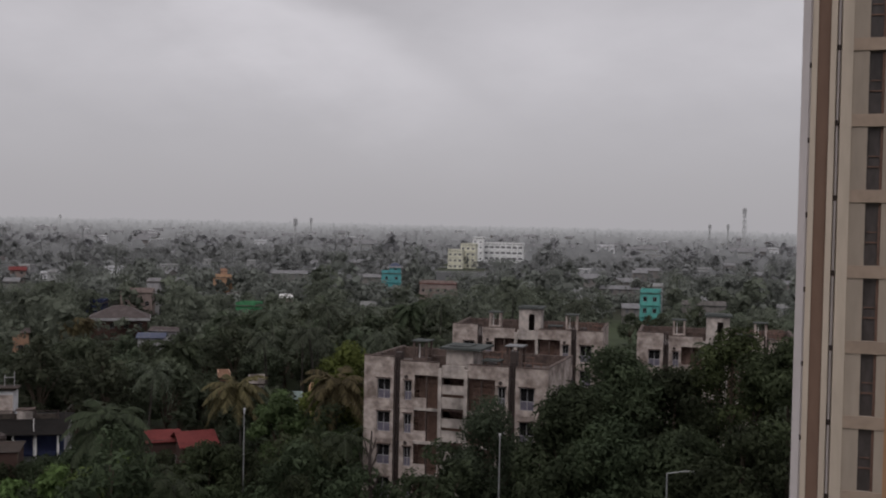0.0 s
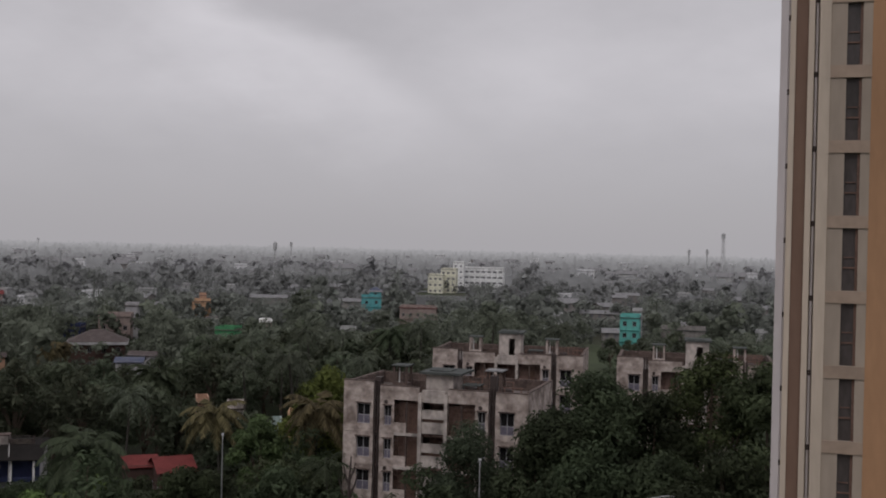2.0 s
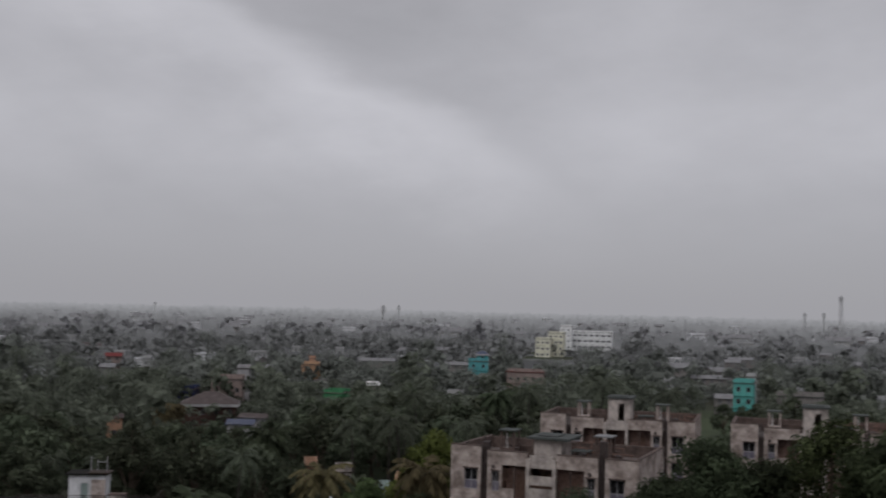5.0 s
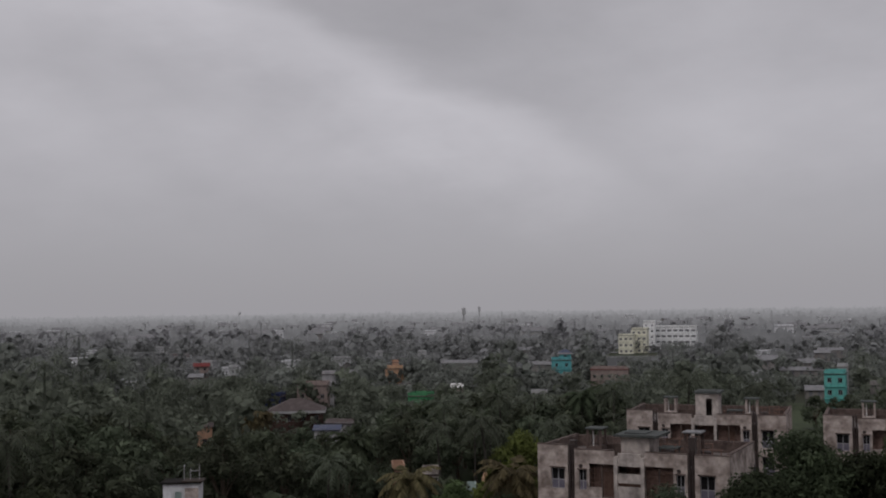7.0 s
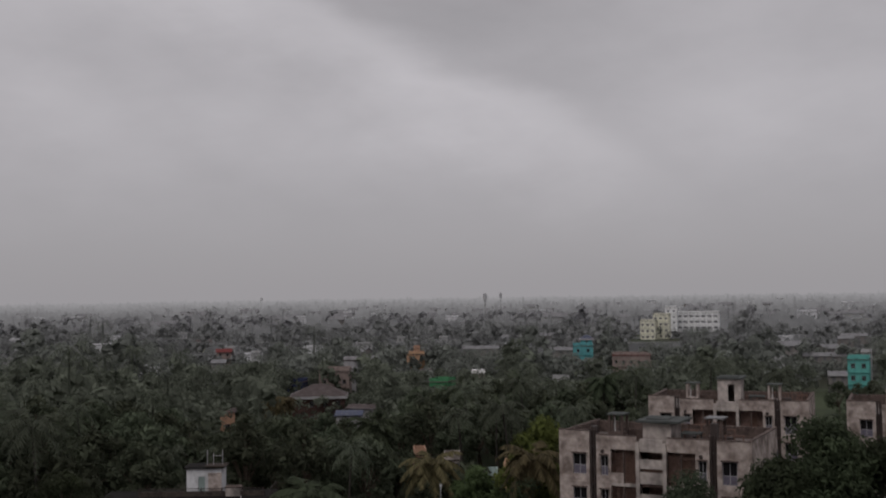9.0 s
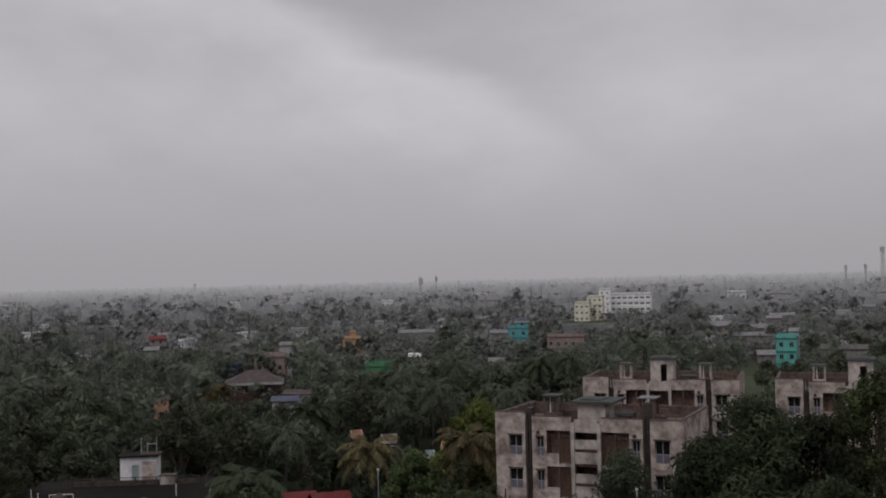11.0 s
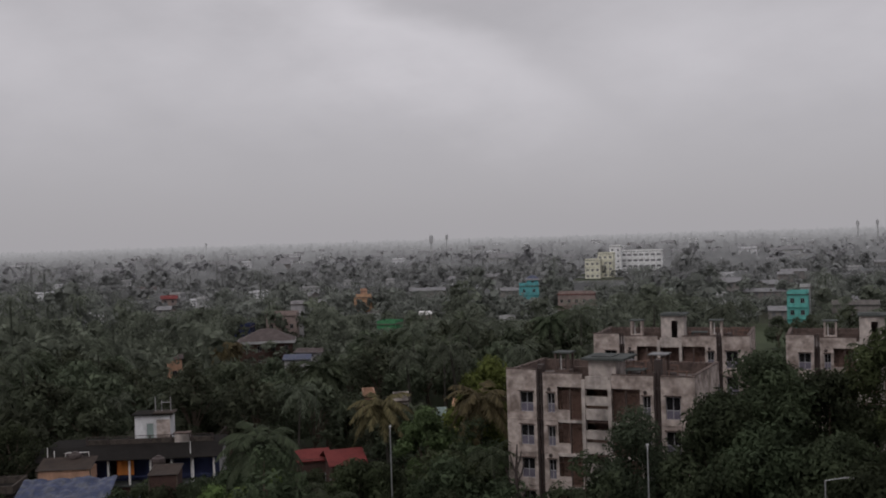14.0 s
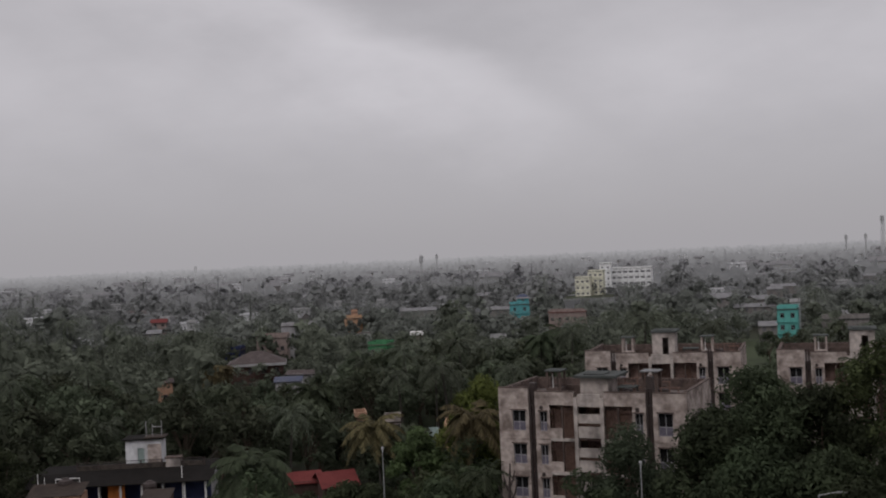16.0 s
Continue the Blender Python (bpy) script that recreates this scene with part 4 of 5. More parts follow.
# many small houses scattered through the far woods
KIN = [
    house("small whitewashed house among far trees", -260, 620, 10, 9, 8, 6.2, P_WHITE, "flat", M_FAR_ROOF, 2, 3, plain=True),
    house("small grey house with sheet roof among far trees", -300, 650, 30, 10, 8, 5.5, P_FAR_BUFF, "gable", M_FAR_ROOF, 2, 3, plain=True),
    house("small pale haze-greyed house among far trees", -120, 640, -20, 8, 8, 8.6, P_FAR_PALE, "flat", M_FAR_ROOF, 3, 3, plain=True),
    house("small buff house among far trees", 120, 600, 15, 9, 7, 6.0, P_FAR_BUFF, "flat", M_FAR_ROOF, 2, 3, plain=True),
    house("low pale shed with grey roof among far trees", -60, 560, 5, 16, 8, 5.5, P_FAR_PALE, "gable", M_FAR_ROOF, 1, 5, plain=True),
]
rng = random.Random(11)
CLEAR = []
for i in range(200):
    az, d = rng.uniform(-36, 20), 330 + 1350 * rng.random() ** 0.9
    if (d < 720 and -4.5 < az < 6) or (d < 420 and az > -24 and not (az > 6 and d > 345)):
        continue
    p = polar(az, d)
    src = rng.choice(KIN[:3] + KIN[:2] + KIN[4:] if d < 700 else KIN[:2] + KIN[4:])
    s = rng.uniform(0.8, 1.25) * (0.78 if d < 800 else 1.0)
    ob = copy_thing(src, pose(p.x, p.y, 0, 0, 0, rng.uniform(-40, 40)))
    ob.scale = (s, s, s * (rng.uniform(0.9, 1.25) if d < 800 else rng.uniform(1.2, 1.65)))
    CLEAR.append((az, d))


# low houses that show between the trees: azimuth, distance, width, height, kind
TOWN = [
    (7.24, 809, 14.9, 7, 2),
    (9.31, 747, 10.7, 7, 1),
    (10.85, 788, 9.7, 8, 0),
    (8.01, 566, 5.8, 6, 0),
    (10.58, 554, 12.5, 7, 1),
    (13.39, 583, 7.2, 7, 0),
    (9.12, 409, 14.2, 6, 1),
    (6.99, 370, 3.0, 7, 0),
    (9.72, 319, 4.6, 6, 1),
    (15.57, 1204, 14.8, 8, 0),
    (13.92, 1259, 15.5, 9, 0),
    (11.68, 1175, 19.3, 10, 1),
    (7.09, 2237, 27.5, 9, 0),
    (10.13, 501, 6.2, 8, 1),
    (14.61, 658, 6.7, 7, 1),
    (17.27, 337, 3, 6, 0),
    (-9.69, 924, 16.0, 7, 0),
    (-15.05, 1457, 16.8, 8, 0),
    (-16.87, 1146, 19.8, 7, 1),
    (-14.27, 1042, 9.0, 7, 0),
    (-19.67, 440, 3.3, 7, 0),
    (-12.22, 585, 4.0, 6, 0),
    (-8.04, 470, 14.9, 6, 1),
    (-3.71, 451, 11.7, 6, 1),
    (-3.92, 314, 4.5, 5, 0),
    (-21.54, 404, 4.7, 6, 1),
    (-9.99, 556, 4.2, 7, 0),
    (-16.41, 847, 14.7, 7, 1),
]
TOWN_LOOKS = (("pale haze-greyed flat-roofed house between the trees", P_FAR_PALE, "flat", M_FAR_ROOF),
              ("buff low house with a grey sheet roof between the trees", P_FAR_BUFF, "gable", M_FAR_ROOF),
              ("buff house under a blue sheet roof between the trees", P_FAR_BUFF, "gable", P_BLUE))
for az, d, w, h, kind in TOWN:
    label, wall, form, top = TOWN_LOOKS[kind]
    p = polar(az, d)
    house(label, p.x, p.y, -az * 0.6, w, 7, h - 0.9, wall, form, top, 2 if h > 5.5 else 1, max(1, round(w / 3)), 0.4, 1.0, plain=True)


# ---------------------------------------------------------------- trees
def leaf_cloud(rng, lumps, count, size, flat=0.35, lift=0.0, stray=0.42, breadth=0.36):
    """Leaf blades spread over the outside of many lumps: arrays of vertices, four to a blade."""
    weights = np.array([r * r for *_, r in lumps])
    pick = rng.choice(len(lumps), count, p=weights / weights.sum())
    L = np.array(lumps)[pick]
    n = rng.normal(size=(count, 3))
    n[:, 2] += 0.35
    n /= np.linalg.norm(n, axis=1)[:, None]
    c = L[:, :3] + n * (L[:, 3] * rng.uniform(0.55, 1.08, count))[:, None] * np.array([1, 1, 0.8])
    nn = n + rng.normal(size=(count, 3)) * stray
    nn[:, 2] += lift
    nn /= np.linalg.norm(nn, axis=1)[:, None]
    a = np.cross(nn, rng.normal(size=(count, 3)))
    a /= np.linalg.norm(a, axis=1)[:, None]
    b = np.cross(nn, a)
    s = (size * rng.uniform(0.55, 1.35, count))[:, None]
    droop = np.array([0, 0, -1.0]) * s * flat
    return np.stack([c - a * s, c - b * s * breadth, c + a * s + droop, c + b * s * breadth], axis=1).reshape(-1, 3)


def blades_mesh(name, verts, mat):
    me = bpy.data.meshes.new(name)
    n = len(verts) // 4
    me.vertices.add(n * 4)
    me.vertices.foreach_set("co", np.ascontiguousarray(verts, dtype=np.float32).ravel())
    me.loops.add(n * 4)
    me.loops.foreach_set("vertex_index", np.arange(n * 4, dtype=np.int32))
    me.polygons.add(n)
    me.polygons.foreach_set("loop_start", np.arange(0, n * 4, 4, dtype=np.int32))
    me.materials.append(mat)
    me.update(calc_edges=True)
    return me


def crown_lumps(rng, height, radius, bole, count, lump):
    """Lumps of foliage round an uneven dome from the bole's top to the tree's top."""
    out = []
    for _ in range(count):
        a, u = rng.uniform(0, 2 * math.pi), rng.uniform(0, 1) ** 0.8
        z = bole + (height - lump * 0.8 - bole) * u
        prof = math.sin(math.pi * min(1.0, 0.18 + 0.80 * u)) ** 0.6
        r = radius * prof * rng.uniform(0.45, 1.0)
        out.append((r * math.cos(a), r * math.sin(a), z, lump * rng.uniform(0.6, 1.25)))
    out.append((0, 0, height - lump * 0.8, lump))
    return out


def broadleaf(label, mat, height, radius, bole, lumps, lump, blades, size, seed, category="tree", squash=1.0, group=""):
    rng = np.random.default_rng(seed)
    t = thing("tree", label, category, group=group)
    ls = crown_lumps(rng, height, radius, bole, lumps, lump)
    trunk = Geo()
    lean = rng.uniform(-0.4, 0.4, 2)
    top = (lean[0], lean[1], bole * 1.05)
    trunk.tube([(0, 0, 0), (lean[0] * 0.4, lean[1] * 0.4, bole * 0.5), top], [0.030 * height, 0.022 * height, 0.018 * height], 8)
    for l in ls[:: max(1, len(ls) // 9)]:
        mid = ((top[0] + l[0]) / 2, (top[1] + l[1]) / 2, (top[2] + l[2]) / 2 + 0.3)
        trunk.tube([(top[0], top[1], top[2] - 0.2), mid, l[:3]], [0.011 * height, 0.008 * height, 0.003 * height], 5)
    part("trunk", trunk, M_TRUNK, t)
    part("crown", blades_mesh("crown", leaf_cloud(rng, ls, blades, size), mat), None, t)
    return t


def frond_blades(rng, base, az, length, rise, droop, leaflets, width):
    """A feather frond that arches out and down, with drooping leaflets on both sides."""
    out = []
    d = np.array([math.cos(az), math.sin(az), 0.0])
    side = np.array([-math.sin(az), math.cos(az), 0.0])

    def at(s):
        return base + d * length * (s - 0.12 * s * s) + np.array([0, 0, length * (rise * s - droop * s * s)])

    for i in range(7):
        p, q = at(i / 7), at((i + 1) / 7)
        w = side * 0.05
        out += [p - w, q - w * 0.7, q + w * 0.7, p + w]
    for i in range(leaflets):
        s = 0.14 + 0.86 * (i + 0.5) / leaflets
        p = at(s)
        fwd = at(min(1, s + 0.05)) - p
        fwd /= np.linalg.norm(fwd)
        ll = width * math.sin(math.pi * (0.12 + 0.80 * s)) * rng.uniform(0.8, 1.15)
        for sg in (-1, 1):
            tip = p + side * sg * ll * 0.8 + fwd * ll * 0.55 + np.array([0, 0, -ll * rng.uniform(0.3, 0.75)])
            o = fwd * 0.13 * length / 4
            out += [p - o, tip - o * 0.2, tip + o * 0.2, p + o]
    return out


def palm(label, mat, height, fronds, length, seed, leaflets=13, group="", dry=0.0):
    rng = np.random.default_rng(seed)
    t = thing("coconut_palm", label, "palm", group=group)
    lean = rng.uniform(-0.9, 0.9, 2)
    pts = [(lean[0] * s * s, lean[1] * s * s, height * s) for s in (0, 0.25, 0.5, 0.75, 1.0)]
    part("trunk", Geo().tube(pts, [0.24, 0.17, 0.15, 0.135, 0.13], 7), M_PALM_TRUNK, t)
    vs = []
    base = np.array(pts[-1])
    for i in range(fronds):
        age = i / (fronds - 1)
        vs += frond_blades(rng, base, i * 2.4 + rng.uniform(-0.2, 0.2), length * rng.uniform(0.8, 1.1), 1.05 - 1.15 * age + rng.uniform(-0.1, 0.1), 0.75 + 0.25 * age, leaflets, 1.0)
    part("crown", blades_mesh("crown", np.array(vs), mat), None, t)
    return t


def place(ob, x, y, rz=0.0, s=1.0, sz=None):
    ob.matrix_world = Matrix.LocRotScale((x, y, 0), Euler((0, 0, rz)), (s, s, sz or s))
    return ob


def place_copy(src, x, y, rz, s, sz):
    ob = copy_thing(src, pose(x, y, 0))
    ob.matrix_basis = Matrix.LocRotScale((x, y, 0), Euler((0, 0, rz)), (s, s, sz))
    return ob


# camera sight lines that trees may not cross: azimuth range, reach, tangent of the slope that stays open
CAM_SIGHTS = [
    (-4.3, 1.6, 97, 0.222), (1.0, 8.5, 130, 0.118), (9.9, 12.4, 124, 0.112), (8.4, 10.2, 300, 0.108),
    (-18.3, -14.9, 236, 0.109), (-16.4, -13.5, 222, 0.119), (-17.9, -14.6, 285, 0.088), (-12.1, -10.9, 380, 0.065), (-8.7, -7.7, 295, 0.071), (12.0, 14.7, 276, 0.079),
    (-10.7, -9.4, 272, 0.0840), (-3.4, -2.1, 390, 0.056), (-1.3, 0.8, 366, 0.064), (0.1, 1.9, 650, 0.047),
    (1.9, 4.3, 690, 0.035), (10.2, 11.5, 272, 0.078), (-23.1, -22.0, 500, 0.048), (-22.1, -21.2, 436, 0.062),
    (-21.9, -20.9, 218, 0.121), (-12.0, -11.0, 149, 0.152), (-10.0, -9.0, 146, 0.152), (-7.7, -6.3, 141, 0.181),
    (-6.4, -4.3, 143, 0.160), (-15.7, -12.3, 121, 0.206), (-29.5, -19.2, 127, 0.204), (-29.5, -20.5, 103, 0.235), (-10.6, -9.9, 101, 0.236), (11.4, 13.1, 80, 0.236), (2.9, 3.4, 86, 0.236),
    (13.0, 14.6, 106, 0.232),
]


CAM_SIGHTS += [(az - math.degrees(w / d / 2), az + math.degrees(w / d / 2), d - 4, (EYE_Z - h + 1.5) / d) for az, d, w, h, kind in TOWN]


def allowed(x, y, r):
    """Greatest tree height at a spot that leaves the camera's sight lines open."""
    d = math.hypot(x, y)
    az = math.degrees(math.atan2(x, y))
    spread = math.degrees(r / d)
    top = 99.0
    for a0, a1, reach, slope in CAM_SIGHTS:
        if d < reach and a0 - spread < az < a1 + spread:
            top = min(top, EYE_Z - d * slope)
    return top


FOOT = [(x.matrix_world.translation.x, x.matrix_world.translation.y) for x in scene.objects if x.parent is None and x.name.split(".")[0] in ("house", "shed")]


def free(x, y, r):
    """True where no building stands."""
    for fx, fy in FOOT:
        if (x - fx) ** 2 + (y - fy) ** 2 < (r + 3.2) ** 2:
            return False
    for cx, cy, s in ((3.5, 103, 11.5), (12, 136, 12), (33, 129, 12), (-50, 120, 9.5), (-57, 118, 6), (-43, 122, 6), (18, 48, 12)):
        if (x - cx) ** 2 + (y - cy) ** 2 < (s + r * 0.3) ** 2:
            return False
    d, az = math.hypot(x, y), math.degrees(math.atan2(x, y))
    if 140 < d < 330 and 8.3 < az < 10.5:
        return False
    return abs(y - (70 - x * 0.133)) > 5.5


# the large trees in front of the flats
BIG = [("huge dark green tree beside the flats", L_DARK, 9.0, 88, -6.35, 5.4), ("huge spreading leafy green tree near the tower", L_LEAFY, 14.9, 88, -5.15, 5.2),
       ("dense dark tree below the flats", L_DARK, 6.9, 85, -8.2, 4.0), ("tall dense tree in front of the flats", L_DARK, 12.1, 87, -7.3, 4.8),
       ("broad dark tree close to the tower", L_MID, 17.6, 85, -5.5, 4.6), ("dark tree by the street lamp", L_DARK, 15.6, 80, -9.8, 4.4),
       ("dark rounded tree over the garden", L_DARK, 8.6, 83, -9.8, 4.6), ("dark low tree behind a street lamp", L_DARK, 12.6, 82, -10.2, 4.2)]
for i, (label, mat, az, d, el, r) in enumerate(BIG):
    p = polar(az, d)
    h = EYE_Z + d * math.tan(radians(el))
    place(broadleaf(label, mat, h, r, h * 0.22, 60 if mat is not L_LEAFY else 36, 1.75, 19000 if mat is not L_LEAFY else 11000, 0.24, 100 + i, group="big trees by the flats"), p.x, p.y)
p = polar(2.6, 89)
place(broadleaf("slim grey-green tree in front of the flats", L_GREY, 14.7, 3.7, 2.0, 60, 1.6, 17000, 0.18, 120), p.x, p.y)
p = polar(1.1, 90)
place(broadleaf("small grey-green tree in front of the flats", L_GREY, 10.2, 2.6, 1.5, 26, 1.1, 6000, 0.18, 121), p.x, p.y)
p = polar(-4.9, 116)
place(broadleaf("light green bamboo-like tree behind the flats", L_LIME, 16.0, 4.6, 5, 34, 1.5, 8000, 0.28, 122), p.x, p.y)
p = polar(-8.4, 116)
place(broadleaf("fresh green tree beside a palm", L_LEAFY, 10.8, 3.2, 2.5, 30, 1.2, 4200, 0.32, 123), p.x, p.y)
for i, (az, d, h, r) in enumerate(((-19.4, 92, 9.0, 3.0), (-21.6, 94, 7.4, 2.6), (-18.0, 93, 8.4, 2.6), (-5.6, 104, 8.6, 3.0), (-12.2, 100, 8.8, 3.2))):
    p = polar(az, d)
    place(broadleaf("bright green shrub by the service road", L_LIGHT if i < 3 else L_MID, h, r, 1.2, 26, 1.1, 3600, 0.30, 130 + i, "bush"), p.x, p.y)
for i, (az, d, h, ln, mat) in enumerate(((-10.35, 126, 9.2, 4.4, L_PALM_DRY), (-5.55, 110, 12.3, 4.2, L_PALM_DRY), (-17.3, 98, 11.0, 4.6, L_PALM), (-13.4, 150, 10.9, 4.2, L_PALM),
                                         (-1.8, 190, 13.3, 4.2, L_PALM), (-0.4, 200, 13.5, 4.2, L_PALM), (-18.9, 214, 8.6, 3.0, L_PALM_DRY), (-18.2, 219, 8.2, 2.8, L_PALM_DRY))):
    p = polar(az, d)
    place(palm("coconut palm with yellowing fronds" if mat is L_PALM_DRY else "green coconut palm with slim trunk", mat, h, 26, ln, 150 + i, 24, "coconut palms"), p.x, p.y, i * 1.3)

# trees that can be told apart one by one
KINDS = [broadleaf(l, m, h, r, b, n, q, c, s, 200 + i, group="trees between the houses") for i, (l, m, h, r, b, n, q, c, s) in enumerate((
    ("dense dark green mango tree", L_DARK, 11, 4.6, 3.0, 34, 1.5, 2500, 0.35), ("dense mid green garden tree", L_MID, 10, 4.0, 2.6, 30, 1.3, 2400, 0.32),
    ("tall dark green narrow tree", L_DARK, 13, 3.6, 4.0, 30, 1.4, 2400, 0.33), ("light green small garden tree", L_LIGHT, 8.5, 3.4, 2.2, 26, 1.1, 2000, 0.31),
    ("wide spreading wet green tree", L_MID, 9.5, 5.2, 2.8, 36, 1.5, 2500, 0.35)))]
PALMS = [palm(l, m, h, n, ln, 230 + i, 10, "coconut palms") for i, (l, m, h, n, ln) in enumerate((
    ("green coconut palm with slim trunk", L_PALM, 12.0, 18, 4.0), ("tall green coconut palm", L_PALM, 14.5, 18, 4.0), ("coconut palm with a bent trunk", L_PALM, 11, 16, 3.8)))]
# the same tree kinds in haze-lightened leaves, for the farther gardens
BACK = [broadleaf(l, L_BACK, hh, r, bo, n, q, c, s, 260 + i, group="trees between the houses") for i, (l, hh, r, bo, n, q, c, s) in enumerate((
    ("wet mango tree paled grey-green for haze", 11, 4.6, 3.0, 34, 1.5, 1250, 0.54), ("wet garden tree paled grey-green for haze", 10, 4.0, 2.6, 30, 1.3, 1200, 0.49),
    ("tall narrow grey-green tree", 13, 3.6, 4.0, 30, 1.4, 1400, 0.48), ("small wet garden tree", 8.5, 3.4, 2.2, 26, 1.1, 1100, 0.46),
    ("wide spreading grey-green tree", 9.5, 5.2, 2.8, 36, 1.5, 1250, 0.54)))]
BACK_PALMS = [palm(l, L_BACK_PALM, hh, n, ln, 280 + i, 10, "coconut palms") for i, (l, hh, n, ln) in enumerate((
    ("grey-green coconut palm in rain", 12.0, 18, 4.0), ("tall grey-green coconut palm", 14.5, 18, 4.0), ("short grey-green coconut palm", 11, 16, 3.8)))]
for i, k in enumerate(BACK + BACK_PALMS):
    p = polar(-34.5 - i * 1.2, 185 + 3 * i)
    place(k, p.x, p.y)
for i, k in enumerate(KINDS):
    p = polar(-36 - i * 1.5, 130 + 8 * i)
    place(k, p.x, p.y)
for i, k in enumerate(PALMS):
    p = polar(-38 + i * 2, 175 + 6 * i)
    place(k, p.x, p.y)

# garden trees close in front of the houses, topped to fit each camera sight line
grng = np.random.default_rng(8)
for a0, a1, reach, slope in CAM_SIGHTS:
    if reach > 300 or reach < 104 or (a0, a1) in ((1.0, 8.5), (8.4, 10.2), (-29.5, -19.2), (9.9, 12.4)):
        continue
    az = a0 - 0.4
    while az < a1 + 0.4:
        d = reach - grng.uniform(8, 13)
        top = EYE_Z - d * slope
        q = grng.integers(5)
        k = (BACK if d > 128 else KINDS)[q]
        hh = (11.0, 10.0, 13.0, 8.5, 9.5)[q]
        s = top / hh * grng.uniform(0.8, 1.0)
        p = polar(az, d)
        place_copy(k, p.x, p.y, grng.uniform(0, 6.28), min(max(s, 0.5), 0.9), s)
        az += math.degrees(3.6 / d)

# row sized to cover the long house's lower part in the camera's view
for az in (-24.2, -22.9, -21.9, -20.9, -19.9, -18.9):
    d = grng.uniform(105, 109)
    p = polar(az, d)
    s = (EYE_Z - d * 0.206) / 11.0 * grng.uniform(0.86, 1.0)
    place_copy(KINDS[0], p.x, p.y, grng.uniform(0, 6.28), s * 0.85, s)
nrng = np.random.default_rng(5)
R0, R1 = 84, 205
made_trees = made_palms = 0
spots = []
for _ in range(9000):
    az, d = nrng.uniform(-44, 27), math.sqrt(nrng.uniform(R0 ** 2, R1 ** 2))
    x, y = d * math.sin(radians(az)), d * math.cos(radians(az))
    isp = nrng.random() < 0.16
    r = 1.2 if isp else 3.0
    if not free(x, y, r) or any((x - a) ** 2 + (y - b) ** 2 < (2.6 + q * 0.75) ** 2 for a, b, q in spots):
        continue
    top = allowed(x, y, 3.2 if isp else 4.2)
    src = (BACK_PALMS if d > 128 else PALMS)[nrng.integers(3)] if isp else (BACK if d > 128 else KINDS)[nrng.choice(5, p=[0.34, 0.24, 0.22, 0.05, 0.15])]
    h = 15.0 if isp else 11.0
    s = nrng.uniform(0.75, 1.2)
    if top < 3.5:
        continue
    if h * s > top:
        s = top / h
        if isp and s < 0.6:
            continue
    spots.append((x, y, r))
    if isp and made_palms < 110:
        made_palms += 1
        place_copy(src, x, y, nrng.uniform(0, 6.28), max(s, 0.8), s)
    elif not isp and made_trees < 290:
        made_trees += 1
        place_copy(src, x, y, nrng.uniform(0, 6.28), max(s, 0.7), s)


# woods further out, one sheet of crowns each; paler leaves, upturned blades imitate haze
def woods(name, label, mat, r0, r1, tries, gap, blades, size, palms, seed, az0=-38, az1=26, lift=0.0, breadth=0.6):
    rng = np.random.default_rng(seed)
    shapes = []
    for k in range(8):
        if k < palms:
            vs = []
            for i in range(14):
                vs += frond_blades(rng, np.array([0, 0, 12.0]), i * 2.4, 3.6, 0.9 - 1.2 * i / 13, 0.8, max(3, blades // 40), 0.9)[(0 if blades > 100 else 16):]
            vs = np.array(vs)
            w = 0.25
            tr = np.array([[-w, 0, 0], [w, 0, 0], [w * 0.6, 0, 12], [-w * 0.6, 0, 12], [0, -w, 0], [0, w, 0], [0, w * 0.6, 12], [0, -w * 0.6, 12]])
            shapes.append(np.concatenate([vs, tr]))
        else:
            ls = crown_lumps(rng, rng.uniform(8.5, 11.5), rng.uniform(3.4, 5.0), 2.0, 16, 1.5)
            shapes.append(leaf_cloud(rng, ls, blades, size, 0.2, lift, 0.2, breadth))
    grid, out = set(), []
    for _ in range(tries):
        az, d = rng.uniform(az0, az1), math.sqrt(rng.uniform(r0 ** 2, r1 ** 2))
        x, y = d * math.sin(radians(az)), d * math.cos(radians(az))
        cell = (int(x / gap), int(y / gap))
        if cell in grid or not free(x, y, 2.0):
            continue
        grid.add(cell)
        k = rng.integers(8)
        s = 0.62 + 0.62 * rng.random() ** 1.3 + 0.25 * noise.noise((x / 40, y / 40, 0)) + (0.45 if rng.random() < 0.07 else 0.0)
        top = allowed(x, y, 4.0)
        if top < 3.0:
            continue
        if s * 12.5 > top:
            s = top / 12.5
        # trees before far houses are lowered so the camera sees those houses
        if any(abs(az - a) < 0.55 and -8 < q - d < 90 for a, q in CLEAR):
            s *= 0.42
        a = rng.uniform(0, 6.28)
        c, n = math.cos(a), math.sin(a)
        rot = np.array([[c, n, 0], [-n, c, 0], [0, 0, 1]])
        out.append((shapes[k] @ rot) * np.array([max(s, 0.7), max(s, 0.7), s]) + np.array([x, y, 0]))
    ob = new(name, blades_mesh(name, np.concatenate(out), mat))
    return tagged(ob, label, "woods", kind="stuff")


woods("woods", "wet mixed woods of mango trees and palms, paled for haze", L_WOOD_A, 200, 310, 4000, 6.6, 185, 0.64, 2, 31, breadth=0.78)
woods("woods", "wet mixed woods of broad trees and palms, paled for haze", L_WOOD_B, 308, 440, 5000, 7.6, 165, 0.78, 2, 34, lift=0.3, breadth=0.9)
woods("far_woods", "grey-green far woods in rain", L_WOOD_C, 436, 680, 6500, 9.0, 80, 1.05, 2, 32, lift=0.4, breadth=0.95)
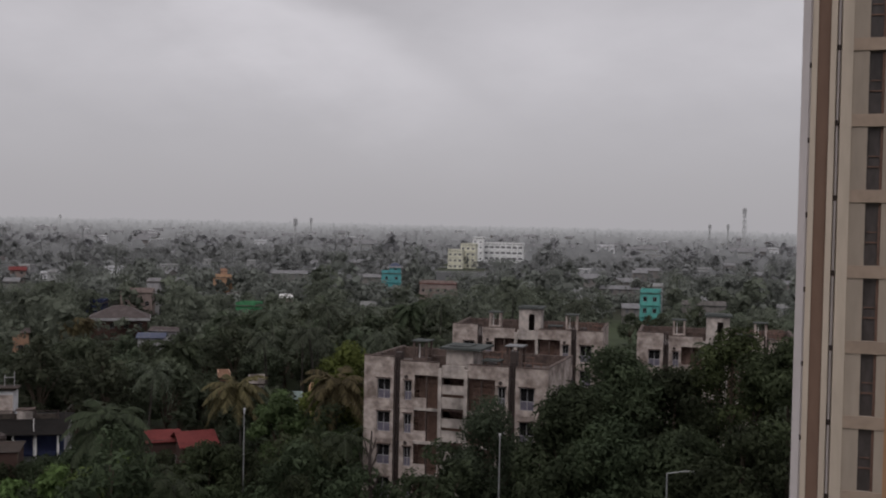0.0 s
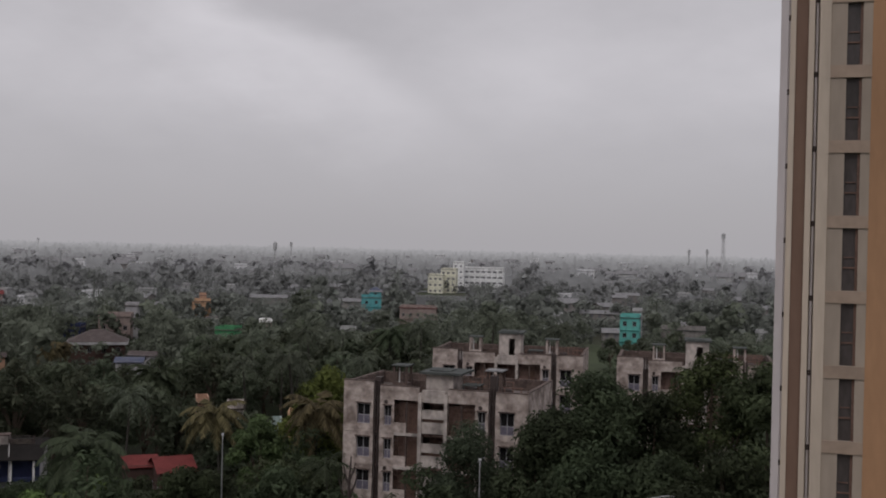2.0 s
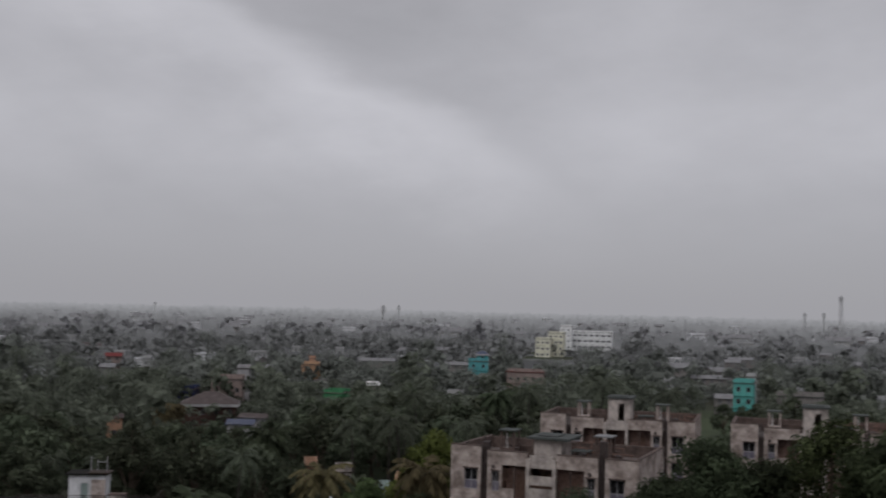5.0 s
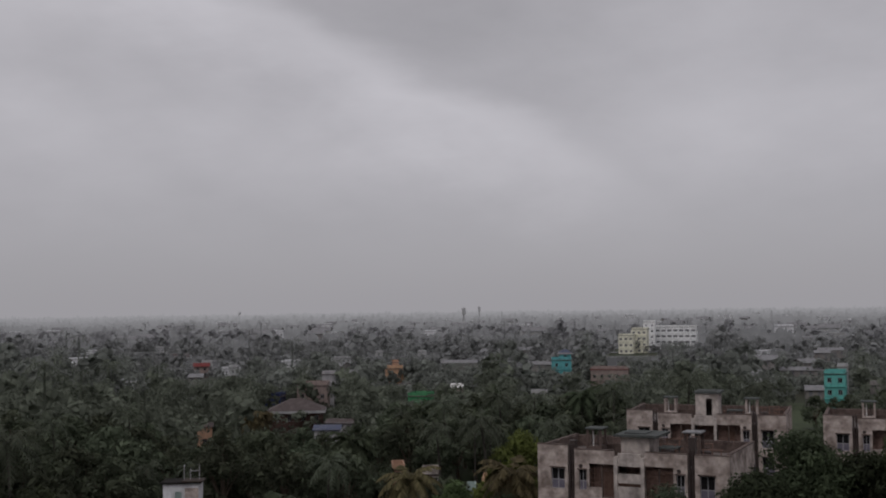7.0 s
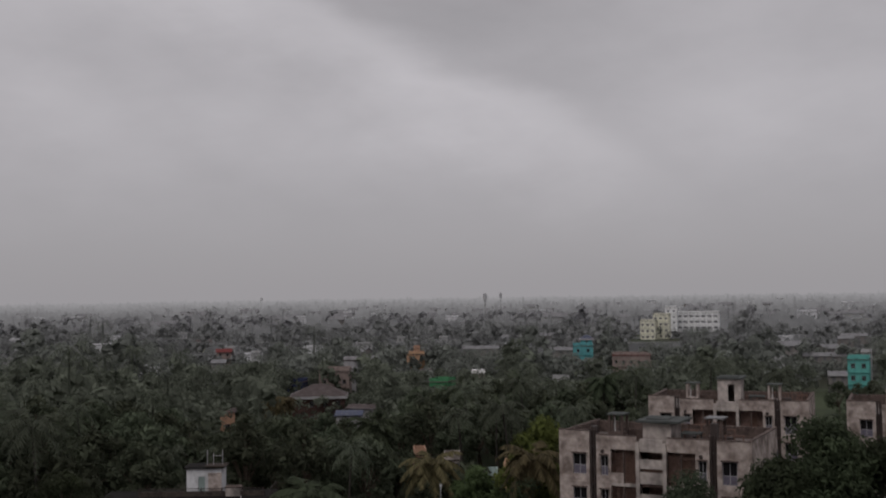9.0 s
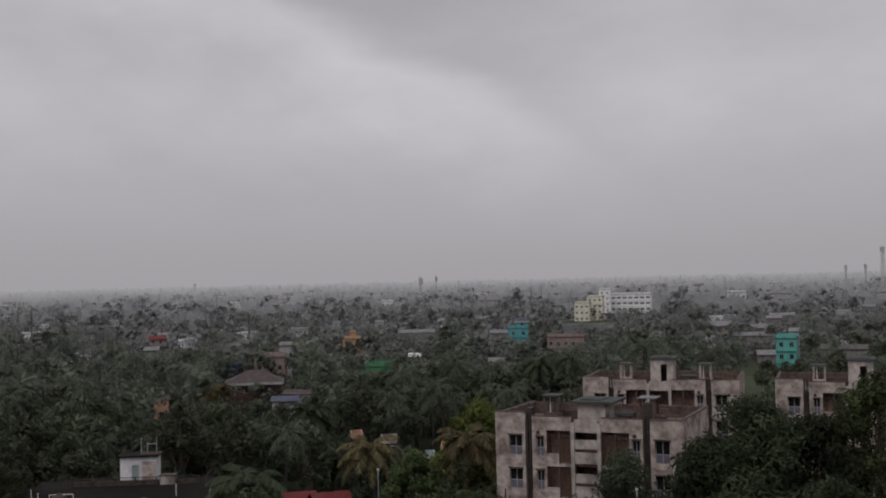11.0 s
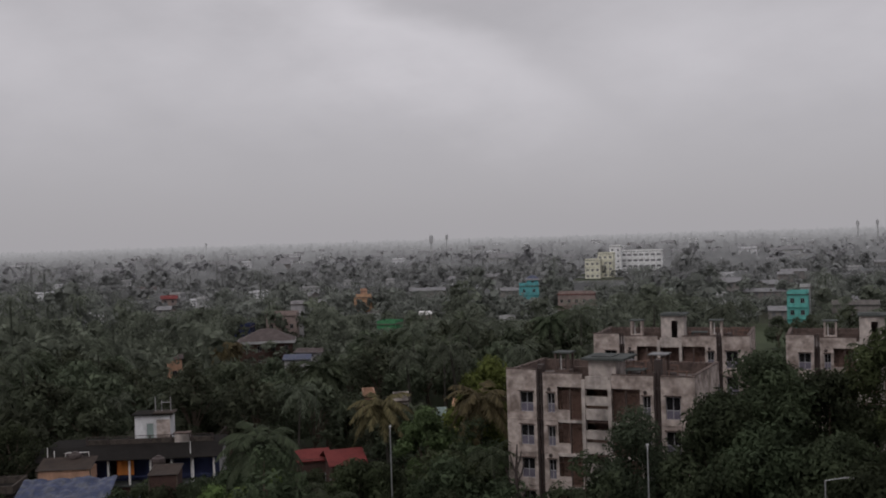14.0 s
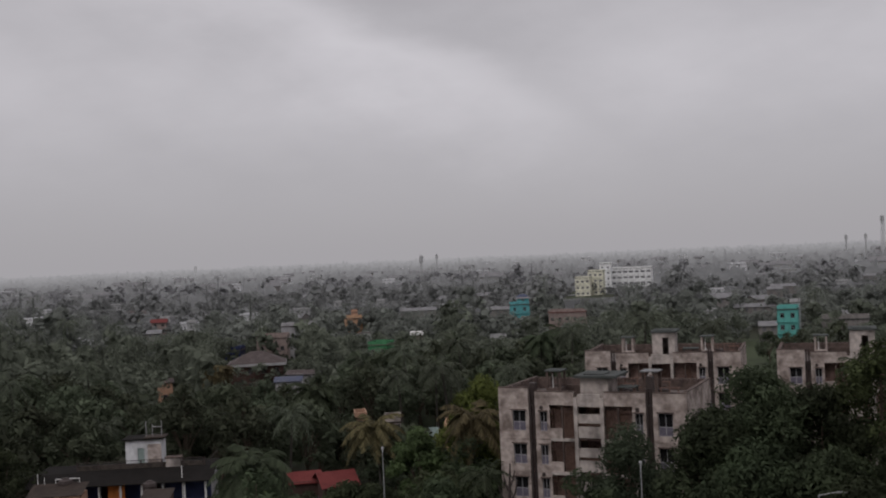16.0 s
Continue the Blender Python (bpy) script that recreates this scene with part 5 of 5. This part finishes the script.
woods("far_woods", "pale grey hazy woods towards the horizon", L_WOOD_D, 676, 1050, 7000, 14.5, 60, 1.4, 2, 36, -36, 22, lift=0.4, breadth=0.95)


# ---------------------------------------------------------------- lamps, masts and small things
def street_lamp(label, az, d, h, arm):
    p = polar(az, d)
    s = thing("street_lamp", label, "street lamp", pose(p.x, p.y, 0, 0, 0, arm), "street lamps on the service road")
    part("pole", Geo().tube([(0, 0, 0), (0, 0, h * 0.5), (0, 0, h)], [0.09, 0.07, 0.05], 8), M_METAL, s)
    part("arm", Geo().tube([(0, 0, h - 0.05), (0.9, 0, h + 0.10), (1.3, 0, h + 0.14)], [0.045, 0.04, 0.04], 6), M_METAL, s)
    part("lamp_head", Geo().box(1.2, 1.85, -0.11, 0.11, h + 0.09, h + 0.19), M_METAL, s, "flat grey lamp head")
    return s


street_lamp("grey street lamp with one arm", 11.79, 77, 11.8, 0)
street_lamp("slim grey street lamp by the trees", 3.12, 83, 12.3, 87)
street_lamp("tall grey street lamp beside a palm", -10.24, 100, 11.1, 100)


def mast(label, az, d, h, w):
    """Lattice telecom mast: four legs, rings, diagonals and aerials at the top."""
    p = polar(az, d)
    s = thing("telecom_mast", label, "mast", pose(p.x, p.y, 0, 0, 0, 20), "telecom masts on the horizon")
    legs = [(-1, -1), (1, -1), (1, 1), (-1, 1)]
    for x, y in legs:
        part("leg", Geo().tube([(x * w, y * w, 0), (x * w * 0.35, y * w * 0.35, h)], [0.22, 0.16], 4), M_MAST, s)
    n = 9
    for i in range(n):
        g = Geo()
        k0, k1 = 1 - 0.65 * i / n, 1 - 0.65 * (i + 1) / n
        for (x0, y0), (x1, y1) in zip(legs, legs[1:] + legs[:1]):
            g.tube([(x0 * w * k0, y0 * w * k0, h * i / n), (x1 * w * k1, y1 * w * k1, h * (i + 1) / n)], [0.12, 0.12], 4)
        part("bracing", g, M_MAST, s)
    for j in range(3):
        a = 2.1 * j
        x, y = math.cos(a) * (w * 0.4 + 0.6), math.sin(a) * (w * 0.4 + 0.6)
        part("aerial", Geo().box(x - 0.5, x + 0.5, y - 0.4, y + 0.4, h - 5.0, h - 0.8), M_MAST, s)
    return s


mast("grey lattice telecom mast with aerials", -7.8, 720, 28.5, 1.0)
mast("thin grey far telecom mast", -6.98, 1150, 28.5, 1.0)
mast("tall grey lattice mast near the horizon", 15.29, 1000, 45.0, 1.9)
mast("short grey far mast", 13.6, 1150, 30.0, 1.0)
mast("short thin grey far mast", 14.5, 1150, 30.5, 0.9)
mast("faint grey far mast", -19.4, 1500, 26.0, 1.8)

# leafless tree by the end of the flats
p = polar(-3.68, 91)
bt = thing("bare_tree", "leafless dark tree by the end of the flats", "tree", pose(p.x, p.y, 0))
g = Geo().tube([(0, 0, 0), (0.1, 0, 5), (-0.05, 0, 8.5), (0.1, 0, 11.3)], [0.22, 0.18, 0.14, 0.06], 6)
for x, z, dx, dz in ((0.0, 7.2, -0.9, 2.2), (0.0, 8.0, 0.7, 2.0), (0.0, 8.8, -0.5, 1.7), (0.05, 9.4, 0.4, 1.3), (0.05, 6.2, 0.8, 1.6)):
    g.tube([(x, 0, z), (x + dx * 0.6, 0.2, z + dz * 0.4), (x + dx, 0.1, z + dz)], [0.11, 0.08, 0.04], 5)
part("trunk", g, M_PIPE, bt)


def pipe_frame(label, x, y, z, w, h, rot):
    f = thing("pipe_frame", label, "pipe frame", pose(x, y, 0, 0, 0, rot), "pale pipe frames")
    for q in (0, w):
        part("post", Geo().tube([(q, 0, z - 5), (q, 0, z + h)], [0.05, 0.05], 6), M_WHITEWASH, f)
    part("bar", Geo().tube([(0, 0, z + h), (w, 0, z + h)], [0.05, 0.05], 6), M_WHITEWASH, f)
    return f


pipe_frame("white pipe frame beside the thatched shed", -54.2, 108.5, 6.3, 2.4, 0.9, 12)

# round white water tank beside the hip-roofed house
p = polar(-17.05, 262)
wtk = thing("water_tank", "small round white water tank on a stand", "water tank", pose(p.x, p.y, 0))
part("stand", Geo().box(-0.5, 0.5, -0.5, 0.5, 0, 5.6), P_GREY, wtk)
part("tank", Geo().tube([(0, 0, 5.6), (0, 0, 5.8), (0, 0, 6.7), (0, 0, 7.0)], [0.7, 0.85, 0.85, 0.35], 14), M_WHITEWASH, wtk)
